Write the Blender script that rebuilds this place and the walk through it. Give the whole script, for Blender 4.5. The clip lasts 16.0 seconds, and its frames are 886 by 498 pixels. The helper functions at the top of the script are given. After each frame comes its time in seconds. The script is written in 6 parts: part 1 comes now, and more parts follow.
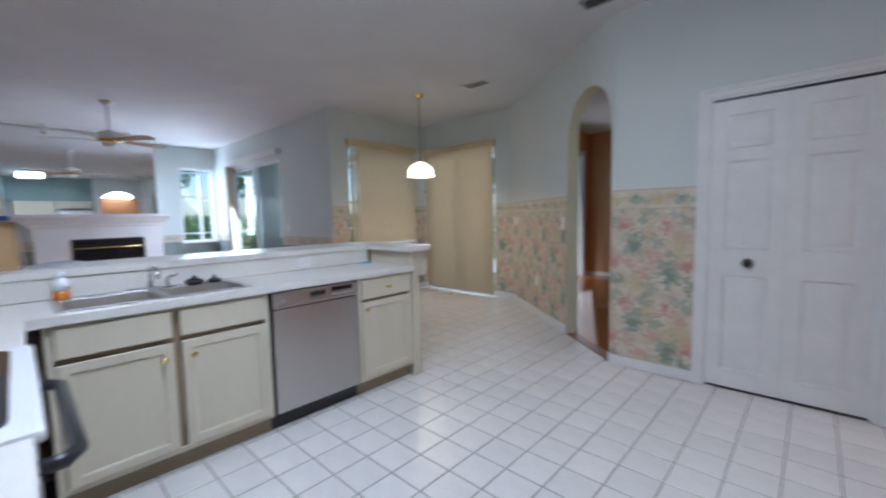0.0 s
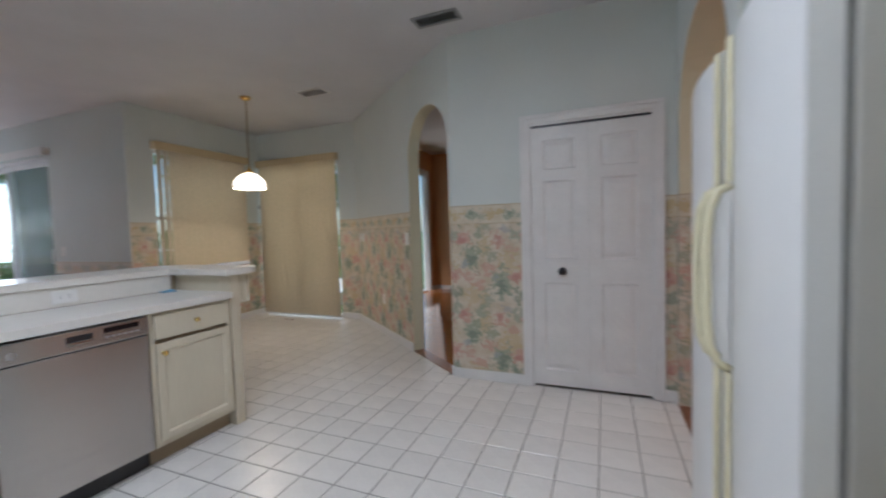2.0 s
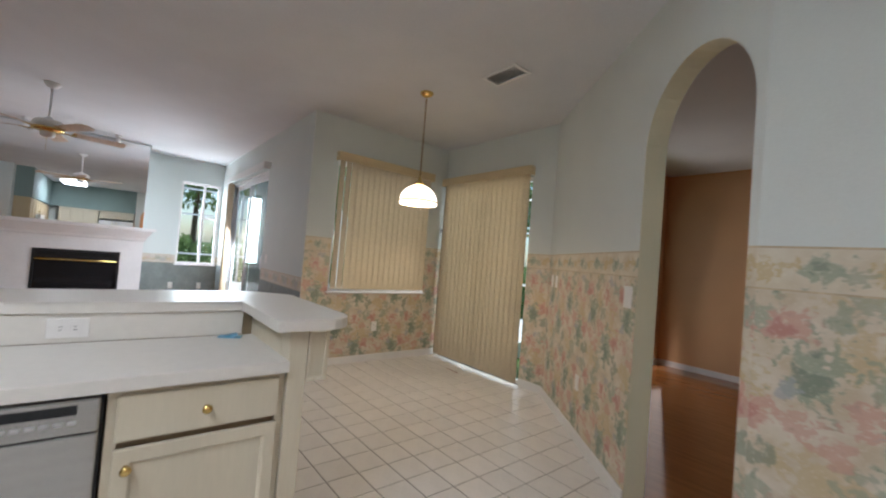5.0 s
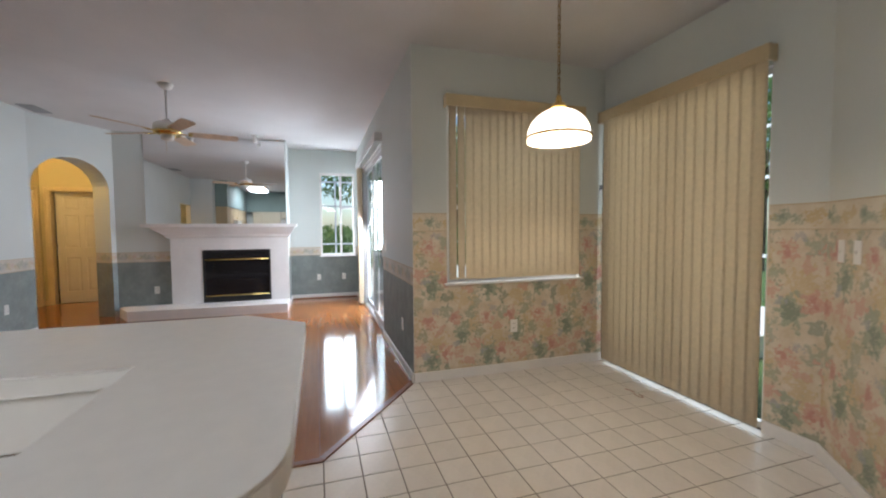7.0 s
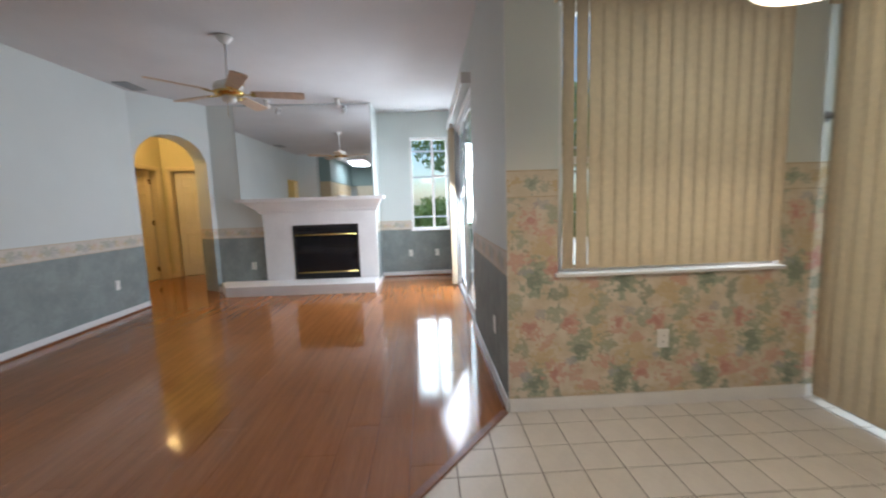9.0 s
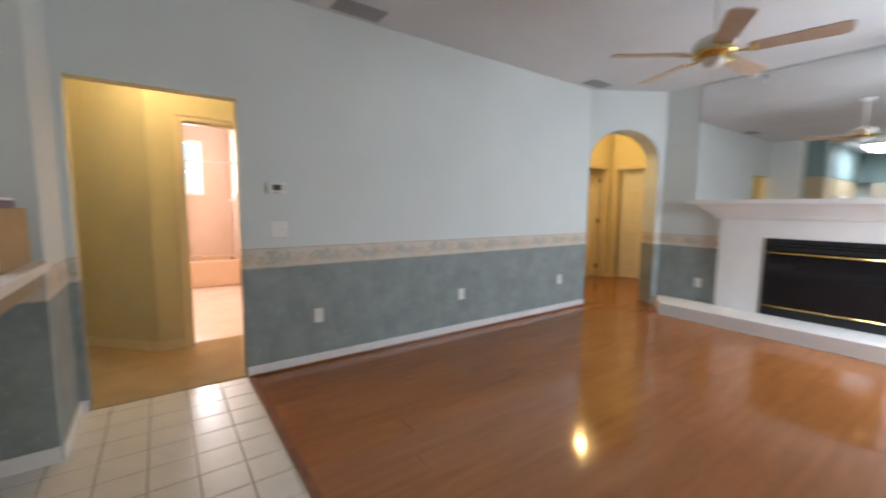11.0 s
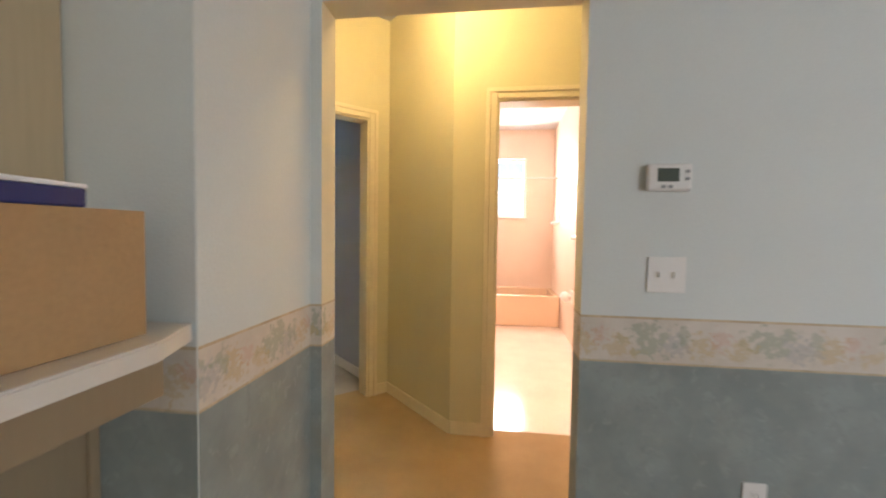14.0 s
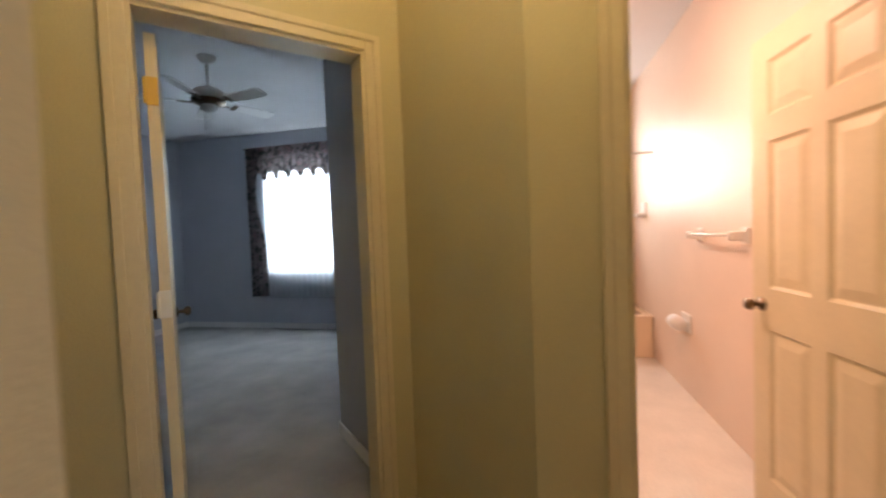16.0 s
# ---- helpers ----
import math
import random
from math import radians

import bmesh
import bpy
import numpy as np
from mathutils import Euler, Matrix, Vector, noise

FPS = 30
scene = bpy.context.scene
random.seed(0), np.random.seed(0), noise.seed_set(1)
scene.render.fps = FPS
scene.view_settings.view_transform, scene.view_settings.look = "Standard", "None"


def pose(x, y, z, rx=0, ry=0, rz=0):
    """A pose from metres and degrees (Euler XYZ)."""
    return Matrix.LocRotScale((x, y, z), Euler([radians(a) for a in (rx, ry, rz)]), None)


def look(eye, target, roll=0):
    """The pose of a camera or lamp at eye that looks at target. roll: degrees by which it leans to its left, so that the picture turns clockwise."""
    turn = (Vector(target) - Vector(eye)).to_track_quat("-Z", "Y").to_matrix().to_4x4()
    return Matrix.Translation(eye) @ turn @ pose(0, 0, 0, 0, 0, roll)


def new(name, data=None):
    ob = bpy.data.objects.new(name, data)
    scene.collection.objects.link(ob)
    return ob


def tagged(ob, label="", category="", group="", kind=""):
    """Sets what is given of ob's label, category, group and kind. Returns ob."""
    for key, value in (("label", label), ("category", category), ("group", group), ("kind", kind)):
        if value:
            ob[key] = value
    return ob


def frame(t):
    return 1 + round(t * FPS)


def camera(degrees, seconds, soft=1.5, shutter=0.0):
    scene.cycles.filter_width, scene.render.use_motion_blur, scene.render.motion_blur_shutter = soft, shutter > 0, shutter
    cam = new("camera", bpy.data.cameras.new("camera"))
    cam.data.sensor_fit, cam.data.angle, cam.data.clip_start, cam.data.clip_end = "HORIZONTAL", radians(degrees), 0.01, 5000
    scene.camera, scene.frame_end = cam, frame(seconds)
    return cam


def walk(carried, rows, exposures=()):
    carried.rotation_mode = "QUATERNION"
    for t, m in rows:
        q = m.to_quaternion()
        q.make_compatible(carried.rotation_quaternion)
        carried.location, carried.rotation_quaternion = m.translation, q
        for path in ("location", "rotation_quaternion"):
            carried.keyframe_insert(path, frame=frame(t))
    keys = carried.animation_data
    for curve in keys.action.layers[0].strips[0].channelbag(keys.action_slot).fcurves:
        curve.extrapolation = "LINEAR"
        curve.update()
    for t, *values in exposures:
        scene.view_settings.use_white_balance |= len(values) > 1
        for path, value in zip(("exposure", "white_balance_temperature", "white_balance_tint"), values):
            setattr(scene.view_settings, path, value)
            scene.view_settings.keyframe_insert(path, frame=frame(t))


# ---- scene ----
cam = camera(96.1, 16.0, soft=2.0, shutter=0.5)
PATH = [
    (0, (0.36, 0.015, 1.27), (-0.999, 1.472, 1.104), -1.2),
    (0.5, (0.362, 0.03, 1.262), (-0.562, 1.798, 1.127), -0.7),
    (1, (0.414, 0.031, 1.263), (-0.114, 1.957, 1.157), -0.4),
    (1.5, (0.42, 0.052, 1.244), (-0.026, 1.997, 1.116), -1.3),
    (2, (0.336, 0.237, 1.25), (-0.415, 2.088, 1.155), -1.7),
    (2.5, (0.255, 0.451, 1.262), (-0.739, 2.183, 1.15), 0.0),
    (3, (0.107, 0.672, 1.266), (-0.92, 2.385, 1.157), -1.9),
    (3.5, (0.031, 0.956, 1.28), (-1.206, 2.526, 1.231), -0.4),
    (3.7, (-0.036, 1.031, 1.28), (-1.356, 2.534, 1.262), 2.5),
    (5.8, (-0.809, 1.935, 1.314), (-2.481, 3.03, 1.361), 0.8),
    (6, (-0.927, 2.014, 1.295), (-2.645, 3.038, 1.31), -0.1),
    (6.5, (-1.202, 2.231, 1.298), (-3.063, 2.964, 1.292), 3.0),
    (7, (-1.495, 2.397, 1.306), (-3.4, 2.999, 1.208), -0.4),
    (7.5, (-1.762, 2.517, 1.299), (-3.663, 3.122, 1.163), -1.3),
    (8, (-1.989, 2.661, 1.288), (-3.938, 3.091, 1.159), 2.4),
    (8.2, (-2.093, 2.707, 1.288), (-4.043, 3.108, 1.094), 1.1),
    (10.3, (-3.037, 2.486, 1.246), (-4.795, 1.554, 1.049), -0.2),
    (10.5, (-3.123, 2.407, 1.269), (-4.751, 1.268, 1.037), -0.2),
    (11, (-3.289, 2.156, 1.304), (-4.442, 0.536, 1.096), 0.5),
    (11.5, (-3.368, 1.836, 1.27), (-4.168, 0.015, 1.064), -0.5),
    (12, (-3.459, 1.515, 1.251), (-3.97, -0.411, 1.076), -1.2),
    (12.5, (-3.507, 1.194, 1.252), (-3.677, -0.788, 1.045), 0.6),
    (13, (-3.498, 0.88, 1.265), (-3.573, -1.112, 1.099), -1.5),
    (13.5, (-3.526, 0.568, 1.262), (-3.4, -1.422, 1.102), 0.6),
    (14, (-3.486, 0.295, 1.252), (-3.229, -1.688, 1.168), 0.8),
    (14.5, (-3.419, -0.041, 1.269), (-3.095, -2.012, 1.17), -1.4),
    (15, (-3.364, -0.337, 1.282), (-2.91, -2.284, 1.252), -1.1),
    (15.4, (-3.30, -0.579, 1.278), (-2.945, -2.547, 1.232), -2.0),
    (15.7, (-3.262, -0.764, 1.281), (-2.973, -2.742, 1.219), -4.1),
    (16, (-3.234, -0.956, 1.288), (-2.794, -2.906, 1.212), -2.2),
]
walk(cam, [(t, look(eye, target, roll)) for t, eye, target, roll in PATH],
     exposures=[(0, 0.2, 5250, 15), (0.6, 0.15, 5550, 15), (1.5, -0.05, 5700, 15), (2.2, 0.05, 5700, 15), (3.5, 0.25, 5900, 15), (7, 0.2, 6100, 16), (10.5, 0.45, 5950, 13), (11.5, 0.8, 6200, 13), (12.5, 0.98, 6350, 13), (14, 0.8, 6350, 13), (15, 0.05, 6350, 13), (15.5, -0.25, 6350, 14), (16, -0.15, 6450, 14)])

# ---- world and lights ----
world = bpy.data.worlds.new("sky")
scene.world = world
world.use_nodes = True
wn, wl = world.node_tree.nodes, world.node_tree.links
sky = wn.new("ShaderNodeTexSky")
sky.sky_type, sky.sun_disc, sky.sun_elevation, sky.sun_rotation = "NISHITA", False, radians(66), radians(200)
wl.new(sky.outputs[0], wn["Background"].inputs[0])
wn["Background"].inputs[1].default_value = 0.15


def lamp(name, kind, m, watts, colour, size=0.1, size_y=None, spread=None):
    data = bpy.data.lights.new(name, kind)
    data.energy, data.color = watts, colour
    if kind == "AREA":
        data.shape, data.size, data.size_y = "RECTANGLE", size, size_y or size
        if spread:
            data.spread = radians(spread)
    elif kind == "POINT":
        data.shadow_soft_size = size
    ob = new(name, data)
    ob.matrix_basis = m
    return ob


sun_data = bpy.data.lights.new("sun", "SUN")
sun_data.energy, sun_data.angle, sun_data.color = 5.0, radians(12), (1.0, 0.96, 0.9)
new("sun", sun_data).matrix_basis = look((0, 0, 20), (3, 8, 0))
DAY = (0.90, 0.955, 1.0)
lamp("daylight_slider", "AREA", look((-8.0, 3.42, 1.2), (-7.7, 1.9, 0.3)), 72, DAY, 0.95, 2.0)
lamp("daylight_window", "AREA", look((-9.66, 2.79, 1.6), (0, 2.0, 1.2)), 34, DAY, 0.65, 1.4)
lamp("daylight_nook_slider", "AREA", look((-3.97, 5.35, 1.2), (-3.97, 3, 1.0)), 22, DAY, 1.4, 2.2)
lamp("daylight_nook_window", "AREA", look((-5.0, 4.13, 1.6), (0, 4.13, 1.5)), 13, DAY, 1.3, 1.4)
lamp("daylight_bedroom", "AREA", look((-0.2, -6.35, 1.6), (-0.4, -3, 1.2)), 165, (0.8, 0.9, 1.0), 1.3, 1.5)
lamp("daylight_bath", "AREA", look((-3.70, -6.2, 1.95), (-3.8, -3, 1.0)), 62, (1, 0.92, 0.85), 0.5, 0.8)
lamp("pendant_bulb", "POINT", pose(-3.44, 3.69, 1.845), 19, (1.0, 0.82, 0.58), 0.05)
lamp("kitchen_tubes", "AREA", look((-0.75, 0.45, 2.70), (-0.75, 0.45, 0)), 30, (0.90, 0.95, 1.0), 1.2, 0.5)
lamp("hall_bulb", "POINT", pose(-3.1, -1.62, 2.62), 20, (1.0, 0.70, 0.33), 0.09)
lamp("far_hall_bulb", "POINT", pose(-8.95, -1.7, 2.71), 38, (1.0, 0.62, 0.2), 0.04)
lamp("bath_bulbs", "AREA", look((-3.4, -3.15, 2.3), (-4.35, -3.45, 0.9)), 26, (1.0, 0.57, 0.38), 0.7, 0.2)
lamp("dining_daylight", "AREA", look((-2.9, 6.9, 1.3), (-0.5, 6.0, 1.0)), 7, (1.0, 0.9, 0.78), 1.4, 2.1)
# unseen fill lamp, added to brighten the windowless terracotta entry
lamp("entry_fill", "AREA", look((3.2, 3.0, 2.4), (2.0, 2.9, 0.5)), 26, (1.0, 0.9, 0.78), 0.9, 0.9)

# ---- materials ----


def mat(name, colour, rough=0.5, metal=0.0, vary=0.06, scale=3.0, fine=60.0, bump=0.02, stretch=(1, 1, 1), spot=None, random_tint=0.0, emit=0.0, spec=0.5, coat=0.0):
    m = bpy.data.materials.new(name)
    m.use_nodes = True
    n, l = m.node_tree.nodes, m.node_tree.links
    b = n["Principled BSDF"]
    b.inputs["Roughness"].default_value, b.inputs["Metallic"].default_value = rough, metal
    b.inputs["Specular IOR Level"].default_value = spec
    b.inputs["Coat Weight"].default_value = coat
    tc, mp = n.new("ShaderNodeTexCoord"), n.new("ShaderNodeMapping")
    mp.inputs["Scale"].default_value = stretch
    l.new(tc.outputs["Object"], mp.inputs[0])
    big, small = n.new("ShaderNodeTexNoise"), n.new("ShaderNodeTexNoise")
    big.inputs["Scale"].default_value, small.inputs["Scale"].default_value = scale, fine
    big.inputs["Detail"].default_value = 5
    l.new(mp.outputs[0], big.inputs[0]), l.new(mp.outputs[0], small.inputs[0])
    ramp = n.new("ShaderNodeValToRGB")
    lo = [max(0, c * (1 - vary * 2.2)) for c in colour]
    hi = [min(1, c * (1 + vary * 1.6)) for c in colour]
    if spot:
        lo = spot
    ramp.color_ramp.elements[0].position, ramp.color_ramp.elements[1].position = 0.3, 0.7
    ramp.color_ramp.elements[0].color, ramp.color_ramp.elements[1].color = (*lo, 1), (*hi, 1)
    mix = n.new("ShaderNodeMath")
    mix.operation = "MULTIPLY_ADD"
    mix.inputs[1].default_value, mix.inputs[2].default_value = 0.35, 0.0
    l.new(small.outputs[0], mix.inputs[0])
    add = n.new("ShaderNodeMath")
    add.operation = "MULTIPLY_ADD"
    add.inputs[1].default_value = 0.65
    l.new(big.outputs[0], add.inputs[0]), l.new(mix.outputs[0], add.inputs[2])
    l.new(add.outputs[0], ramp.inputs[0])
    out = ramp.outputs[0]
    if random_tint:
        info, hsv = n.new("ShaderNodeObjectInfo"), n.new("ShaderNodeHueSaturation")
        mr = n.new("ShaderNodeMapRange")
        mr.inputs["To Min"].default_value, mr.inputs["To Max"].default_value = 1 - random_tint, 1 + random_tint
        l.new(info.outputs["Random"], mr.inputs[0]), l.new(mr.outputs[0], hsv.inputs["Value"])
        l.new(out, hsv.inputs["Color"])
        out = hsv.outputs[0]
    l.new(out, b.inputs["Base Color"])
    if bump:
        bn = n.new("ShaderNodeBump")
        bn.inputs["Strength"].default_value, bn.inputs["Distance"].default_value = min(1, bump * 10), 0.004
        l.new(small.outputs[0], bn.inputs["Height"]), l.new(bn.outputs[0], b.inputs["Normal"])
    if emit:
        b.inputs["Emission Color"].default_value, b.inputs["Emission Strength"].default_value = (*colour, 1), emit
    return m


def flowers(name, ground, layers, rough=0.6, stretch=(1, 1, 1)):
    """Printed paper: soft blots of several colours on a mottled ground. layers: colour, noise scale, threshold, offset."""
    m = bpy.data.materials.new(name)
    m.use_nodes = True
    n, l = m.node_tree.nodes, m.node_tree.links
    b = n["Principled BSDF"]
    b.inputs["Roughness"].default_value = rough
    tc, mp = n.new("ShaderNodeTexCoord"), n.new("ShaderNodeMapping")
    mp.inputs["Scale"].default_value = stretch
    l.new(tc.outputs["Object"], mp.inputs[0])
    grain = n.new("ShaderNodeTexNoise")
    grain.inputs["Scale"].default_value, grain.inputs["Detail"].default_value = 7, 6
    l.new(mp.outputs[0], grain.inputs[0])
    gr = n.new("ShaderNodeValToRGB")
    gr.color_ramp.elements[0].position, gr.color_ramp.elements[1].position = 0.35, 0.65
    gr.color_ramp.elements[0].color = (*[c * 0.78 for c in ground], 1)
    gr.color_ramp.elements[1].color = (*ground, 1)
    l.new(grain.outputs[0], gr.inputs[0])
    out = gr.outputs[0]
    for colour, scale, cut, off, strength in layers:
        shift = n.new("ShaderNodeVectorMath")
        shift.inputs[1].default_value = (off, off * 1.7, off * 0.6)
        l.new(mp.outputs[0], shift.inputs[0])
        tex = n.new("ShaderNodeTexNoise")
        tex.inputs["Scale"].default_value, tex.inputs["Detail"].default_value, tex.inputs["Distortion"].default_value = scale, 3, 0.7
        l.new(shift.outputs[0], tex.inputs[0])
        rng = n.new("ShaderNodeMapRange")
        rng.inputs["From Min"].default_value, rng.inputs["From Max"].default_value = cut, cut + 0.1
        rng.inputs["To Max"].default_value = strength
        l.new(tex.outputs[0], rng.inputs[0])
        mx = n.new("ShaderNodeMix")
        mx.data_type = "RGBA"
        l.new(rng.outputs[0], mx.inputs["Factor"]), l.new(out, mx.inputs["A"])
        mx.inputs["B"].default_value = (*colour, 1)
        out = mx.outputs["Result"]
    l.new(out, b.inputs["Base Color"])
    bn = n.new("ShaderNodeBump")
    bn.inputs["Strength"].default_value, bn.inputs["Distance"].default_value = 0.15, 0.002
    l.new(grain.outputs[0], bn.inputs["Height"]), l.new(bn.outputs[0], b.inputs["Normal"])
    return m


def printed(name, ground, second, size, blots, rough=0.6, ragged=1.0, fine=38.0):
    """Printed paper in a repeat of the given size (metres along the wall and up), laid by the wall's own UVs.
    blots: colour, centre in the repeat (0 to 1), radii in metres, strength."""
    m = bpy.data.materials.new(name)
    m.use_nodes = True
    n, l = m.node_tree.nodes, m.node_tree.links
    b = n["Principled BSDF"]
    b.inputs["Roughness"].default_value = rough
    tc = n.new("ShaderNodeTexCoord")

    def noise_of(scale, detail, shift=0.0):
        mp, tex = n.new("ShaderNodeMapping"), n.new("ShaderNodeTexNoise")
        mp.inputs["Location"].default_value = (shift, shift * 1.3, shift * 0.7)
        tex.inputs["Scale"].default_value, tex.inputs["Detail"].default_value = scale, detail
        l.new(tc.outputs["UV"], mp.inputs[0]), l.new(mp.outputs[0], tex.inputs[0])
        return tex

    def blend(factor, a, colour):
        mx = n.new("ShaderNodeMix")
        mx.data_type = "RGBA"
        l.new(factor, mx.inputs["Factor"]), l.new(a, mx.inputs["A"])
        mx.inputs["B"].default_value = (*colour, 1)
        return mx.outputs["Result"]

    def ranged(value, low, high, top):
        rng = n.new("ShaderNodeMapRange")
        rng.interpolation_type = "SMOOTHSTEP"
        rng.inputs["From Min"].default_value, rng.inputs["From Max"].default_value, rng.inputs["To Max"].default_value = low, high, top
        l.new(value, rng.inputs[0])
        return rng.outputs[0]

    wash, edge, petal = noise_of(9, 5), noise_of(fine * 0.55, 4, 3.0), noise_of(fine, 3, 9.0)
    ramp = n.new("ShaderNodeValToRGB")
    ramp.color_ramp.elements[0].position, ramp.color_ramp.elements[1].position = 0.36, 0.64
    ramp.color_ramp.elements[0].color, ramp.color_ramp.elements[1].color = (*second, 1), (*ground, 1)
    l.new(wash.outputs[0], ramp.inputs[0])
    out = ramp.outputs[0]
    wobble = n.new("ShaderNodeVectorMath")
    wobble.operation = "MULTIPLY_ADD"
    wobble.inputs[1].default_value, wobble.inputs[2].default_value = (0.05, 0.05, 0), (-0.025, -0.025, 0)
    l.new(noise_of(8, 2, 21.0).outputs["Color"], wobble.inputs[0])
    place = n.new("ShaderNodeVectorMath")
    l.new(tc.outputs["UV"], place.inputs[0]), l.new(wobble.outputs[0], place.inputs[1])
    for k, (colour, centre, radii, strength) in enumerate(blots):
        a, f, c, e = (n.new("ShaderNodeVectorMath") for _ in range(4))
        a.operation, f.operation, c.operation, e.operation = "MULTIPLY_ADD", "FRACTION", "MULTIPLY_ADD", "LENGTH"
        a.inputs[1].default_value = (1 / size[0], 1 / size[1], 0)
        a.inputs[2].default_value = (0.5 - centre[0] + 20, 0.5 - centre[1] + 20, 0)
        sx, sy = size[0] / radii[0], size[1] / radii[1]
        c.inputs[1].default_value, c.inputs[2].default_value = (sx, sy, 0), (-0.5 * sx, -0.5 * sy, 0)
        l.new(place.outputs[0], a.inputs[0]), l.new(a.outputs[0], f.inputs[0]), l.new(f.outputs[0], c.inputs[0]), l.new(c.outputs[0], e.inputs[0])
        rag = n.new("ShaderNodeMath")
        rag.operation = "MULTIPLY_ADD"
        rag.inputs[1].default_value = 3.2 * ragged
        l.new((edge if k % 2 else petal).outputs[0], rag.inputs[0]), l.new(e.outputs["Value"], rag.inputs[2])
        inv = n.new("ShaderNodeMath")
        inv.operation = "SUBTRACT"
        inv.inputs[0].default_value = 1.0 + 1.6 * ragged
        l.new(rag.outputs[0], inv.inputs[1])
        out = blend(ranged(inv.outputs[0], 0.0, 0.42, strength), out, colour)
    out = blend(ranged(noise_of(70, 2, 31.0).outputs[0], 0.56, 0.72, 0.35), out, [min(1, g * 1.12) for g in ground])
    l.new(out, b.inputs["Base Color"])
    bn = n.new("ShaderNodeBump")
    bn.inputs["Strength"].default_value, bn.inputs["Distance"].default_value = 0.12, 0.0015
    l.new(petal.outputs[0], bn.inputs["Height"]), l.new(bn.outputs[0], b.inputs["Normal"])
    return m


def glass(name, tint=(0.95, 1, 0.98), rough=0.0):
    m = bpy.data.materials.new(name)
    m.use_nodes = True
    n, l = m.node_tree.nodes, m.node_tree.links
    n.remove(n["Principled BSDF"])
    tr, gl, fr, mx = n.new("ShaderNodeBsdfTransparent"), n.new("ShaderNodeBsdfGlossy"), n.new("ShaderNodeLayerWeight"), n.new("ShaderNodeMixShader")
    pw, ml = n.new("ShaderNodeMath"), n.new("ShaderNodeMath")
    pw.operation, ml.operation = "POWER", "MULTIPLY_ADD"
    pw.inputs[1].default_value, ml.inputs[1].default_value, ml.inputs[2].default_value = 5, 0.6, 0.03
    tr.inputs[0].default_value, gl.inputs["Roughness"].default_value = (*tint, 1), 0.02
    fr.inputs[0].default_value = 0.5
    l.new(fr.outputs["Facing"], pw.inputs[0]), l.new(pw.outputs[0], ml.inputs[0]), l.new(ml.outputs[0], mx.inputs[0]), l.new(tr.outputs[0], mx.inputs[1]), l.new(gl.outputs[0], mx.inputs[2])
    l.new(mx.outputs[0], n["Material Output"].inputs[0])
    return m


def mesh_screen(name, colour, open_share):
    """Fine woven mesh: part open, part dull grey thread."""
    m = bpy.data.materials.new(name)
    m.use_nodes = True
    n, l = m.node_tree.nodes, m.node_tree.links
    n["Principled BSDF"].inputs["Base Color"].default_value = (*colour, 1)
    n["Principled BSDF"].inputs["Roughness"].default_value = 0.8
    tr, mx = n.new("ShaderNodeBsdfTransparent"), n.new("ShaderNodeMixShader")
    mx.inputs[0].default_value = open_share
    l.new(n["Principled BSDF"].outputs[0], mx.inputs[1]), l.new(tr.outputs[0], mx.inputs[2]), l.new(mx.outputs[0], n["Material Output"].inputs[0])
    return m


def cloth(name, colour, light=0.5, vary=0.1, scale=20):
    """Thin sheet that lets some light through."""
    m = mat(name, colour, 0.8, vary=vary, scale=scale, fine=180, bump=0.03)
    n, l = m.node_tree.nodes, m.node_tree.links
    b, tl, mx = n["Principled BSDF"], n.new("ShaderNodeBsdfTranslucent"), n.new("ShaderNodeMixShader")
    tl.inputs[0].default_value = (*colour, 1)
    mx.inputs[0].default_value = light
    l.new(b.outputs[0], mx.inputs[1]), l.new(tl.outputs[0], mx.inputs[2]), l.new(mx.outputs[0], n["Material Output"].inputs[0])
    return m


MINT = mat("mint_wall_paint", (0.65, 0.683, 0.65), 0.75, vary=0.025, scale=1.5, fine=140, bump=0.02)
BLUE = mat("pale_blue_wall_paint", (0.64, 0.682, 0.665), 0.75, vary=0.025, scale=1.5, fine=140, bump=0.02)
CEILING = mat("ceiling_paint", (0.66, 0.655, 0.66), 0.9, vary=0.03, scale=2, fine=90, bump=0.05)
CREAMWALL = mat("cream_reveal_paint", (0.68, 0.62, 0.44), 0.7, vary=0.03, scale=2, fine=140)
YELLOW = mat("yellow_hall_paint", (0.62, 0.57, 0.37), 0.7, vary=0.03, scale=2, fine=140)
ORANGE = mat("terracotta_room_paint", (0.62, 0.36, 0.18), 0.7, vary=0.03, scale=2, fine=140)
BEDWALL = mat("blue_grey_bedroom_paint", (0.45, 0.475, 0.53), 0.8, vary=0.03, scale=2, fine=140)
BATHWALL = mat("peach_bathroom_paint", (0.8, 0.67, 0.57), 0.45, vary=0.03, scale=2, fine=140)
TRIM = mat("white_trim_paint", (0.76, 0.75, 0.73), 0.4, vary=0.03, scale=6, fine=50, bump=0.01)
HALLTRIM = mat("cream_trim_paint", (0.72, 0.64, 0.46), 0.4, vary=0.03, scale=6, fine=50, bump=0.01)
SAGE, DARKSAGE, ROSE, DEEPROSE, OCHRE, SLATE = (0.30, 0.34, 0.25), (0.19, 0.24, 0.18), (0.56, 0.33, 0.26), (0.46, 0.20, 0.17), (0.52, 0.39, 0.18), (0.36, 0.37, 0.38)
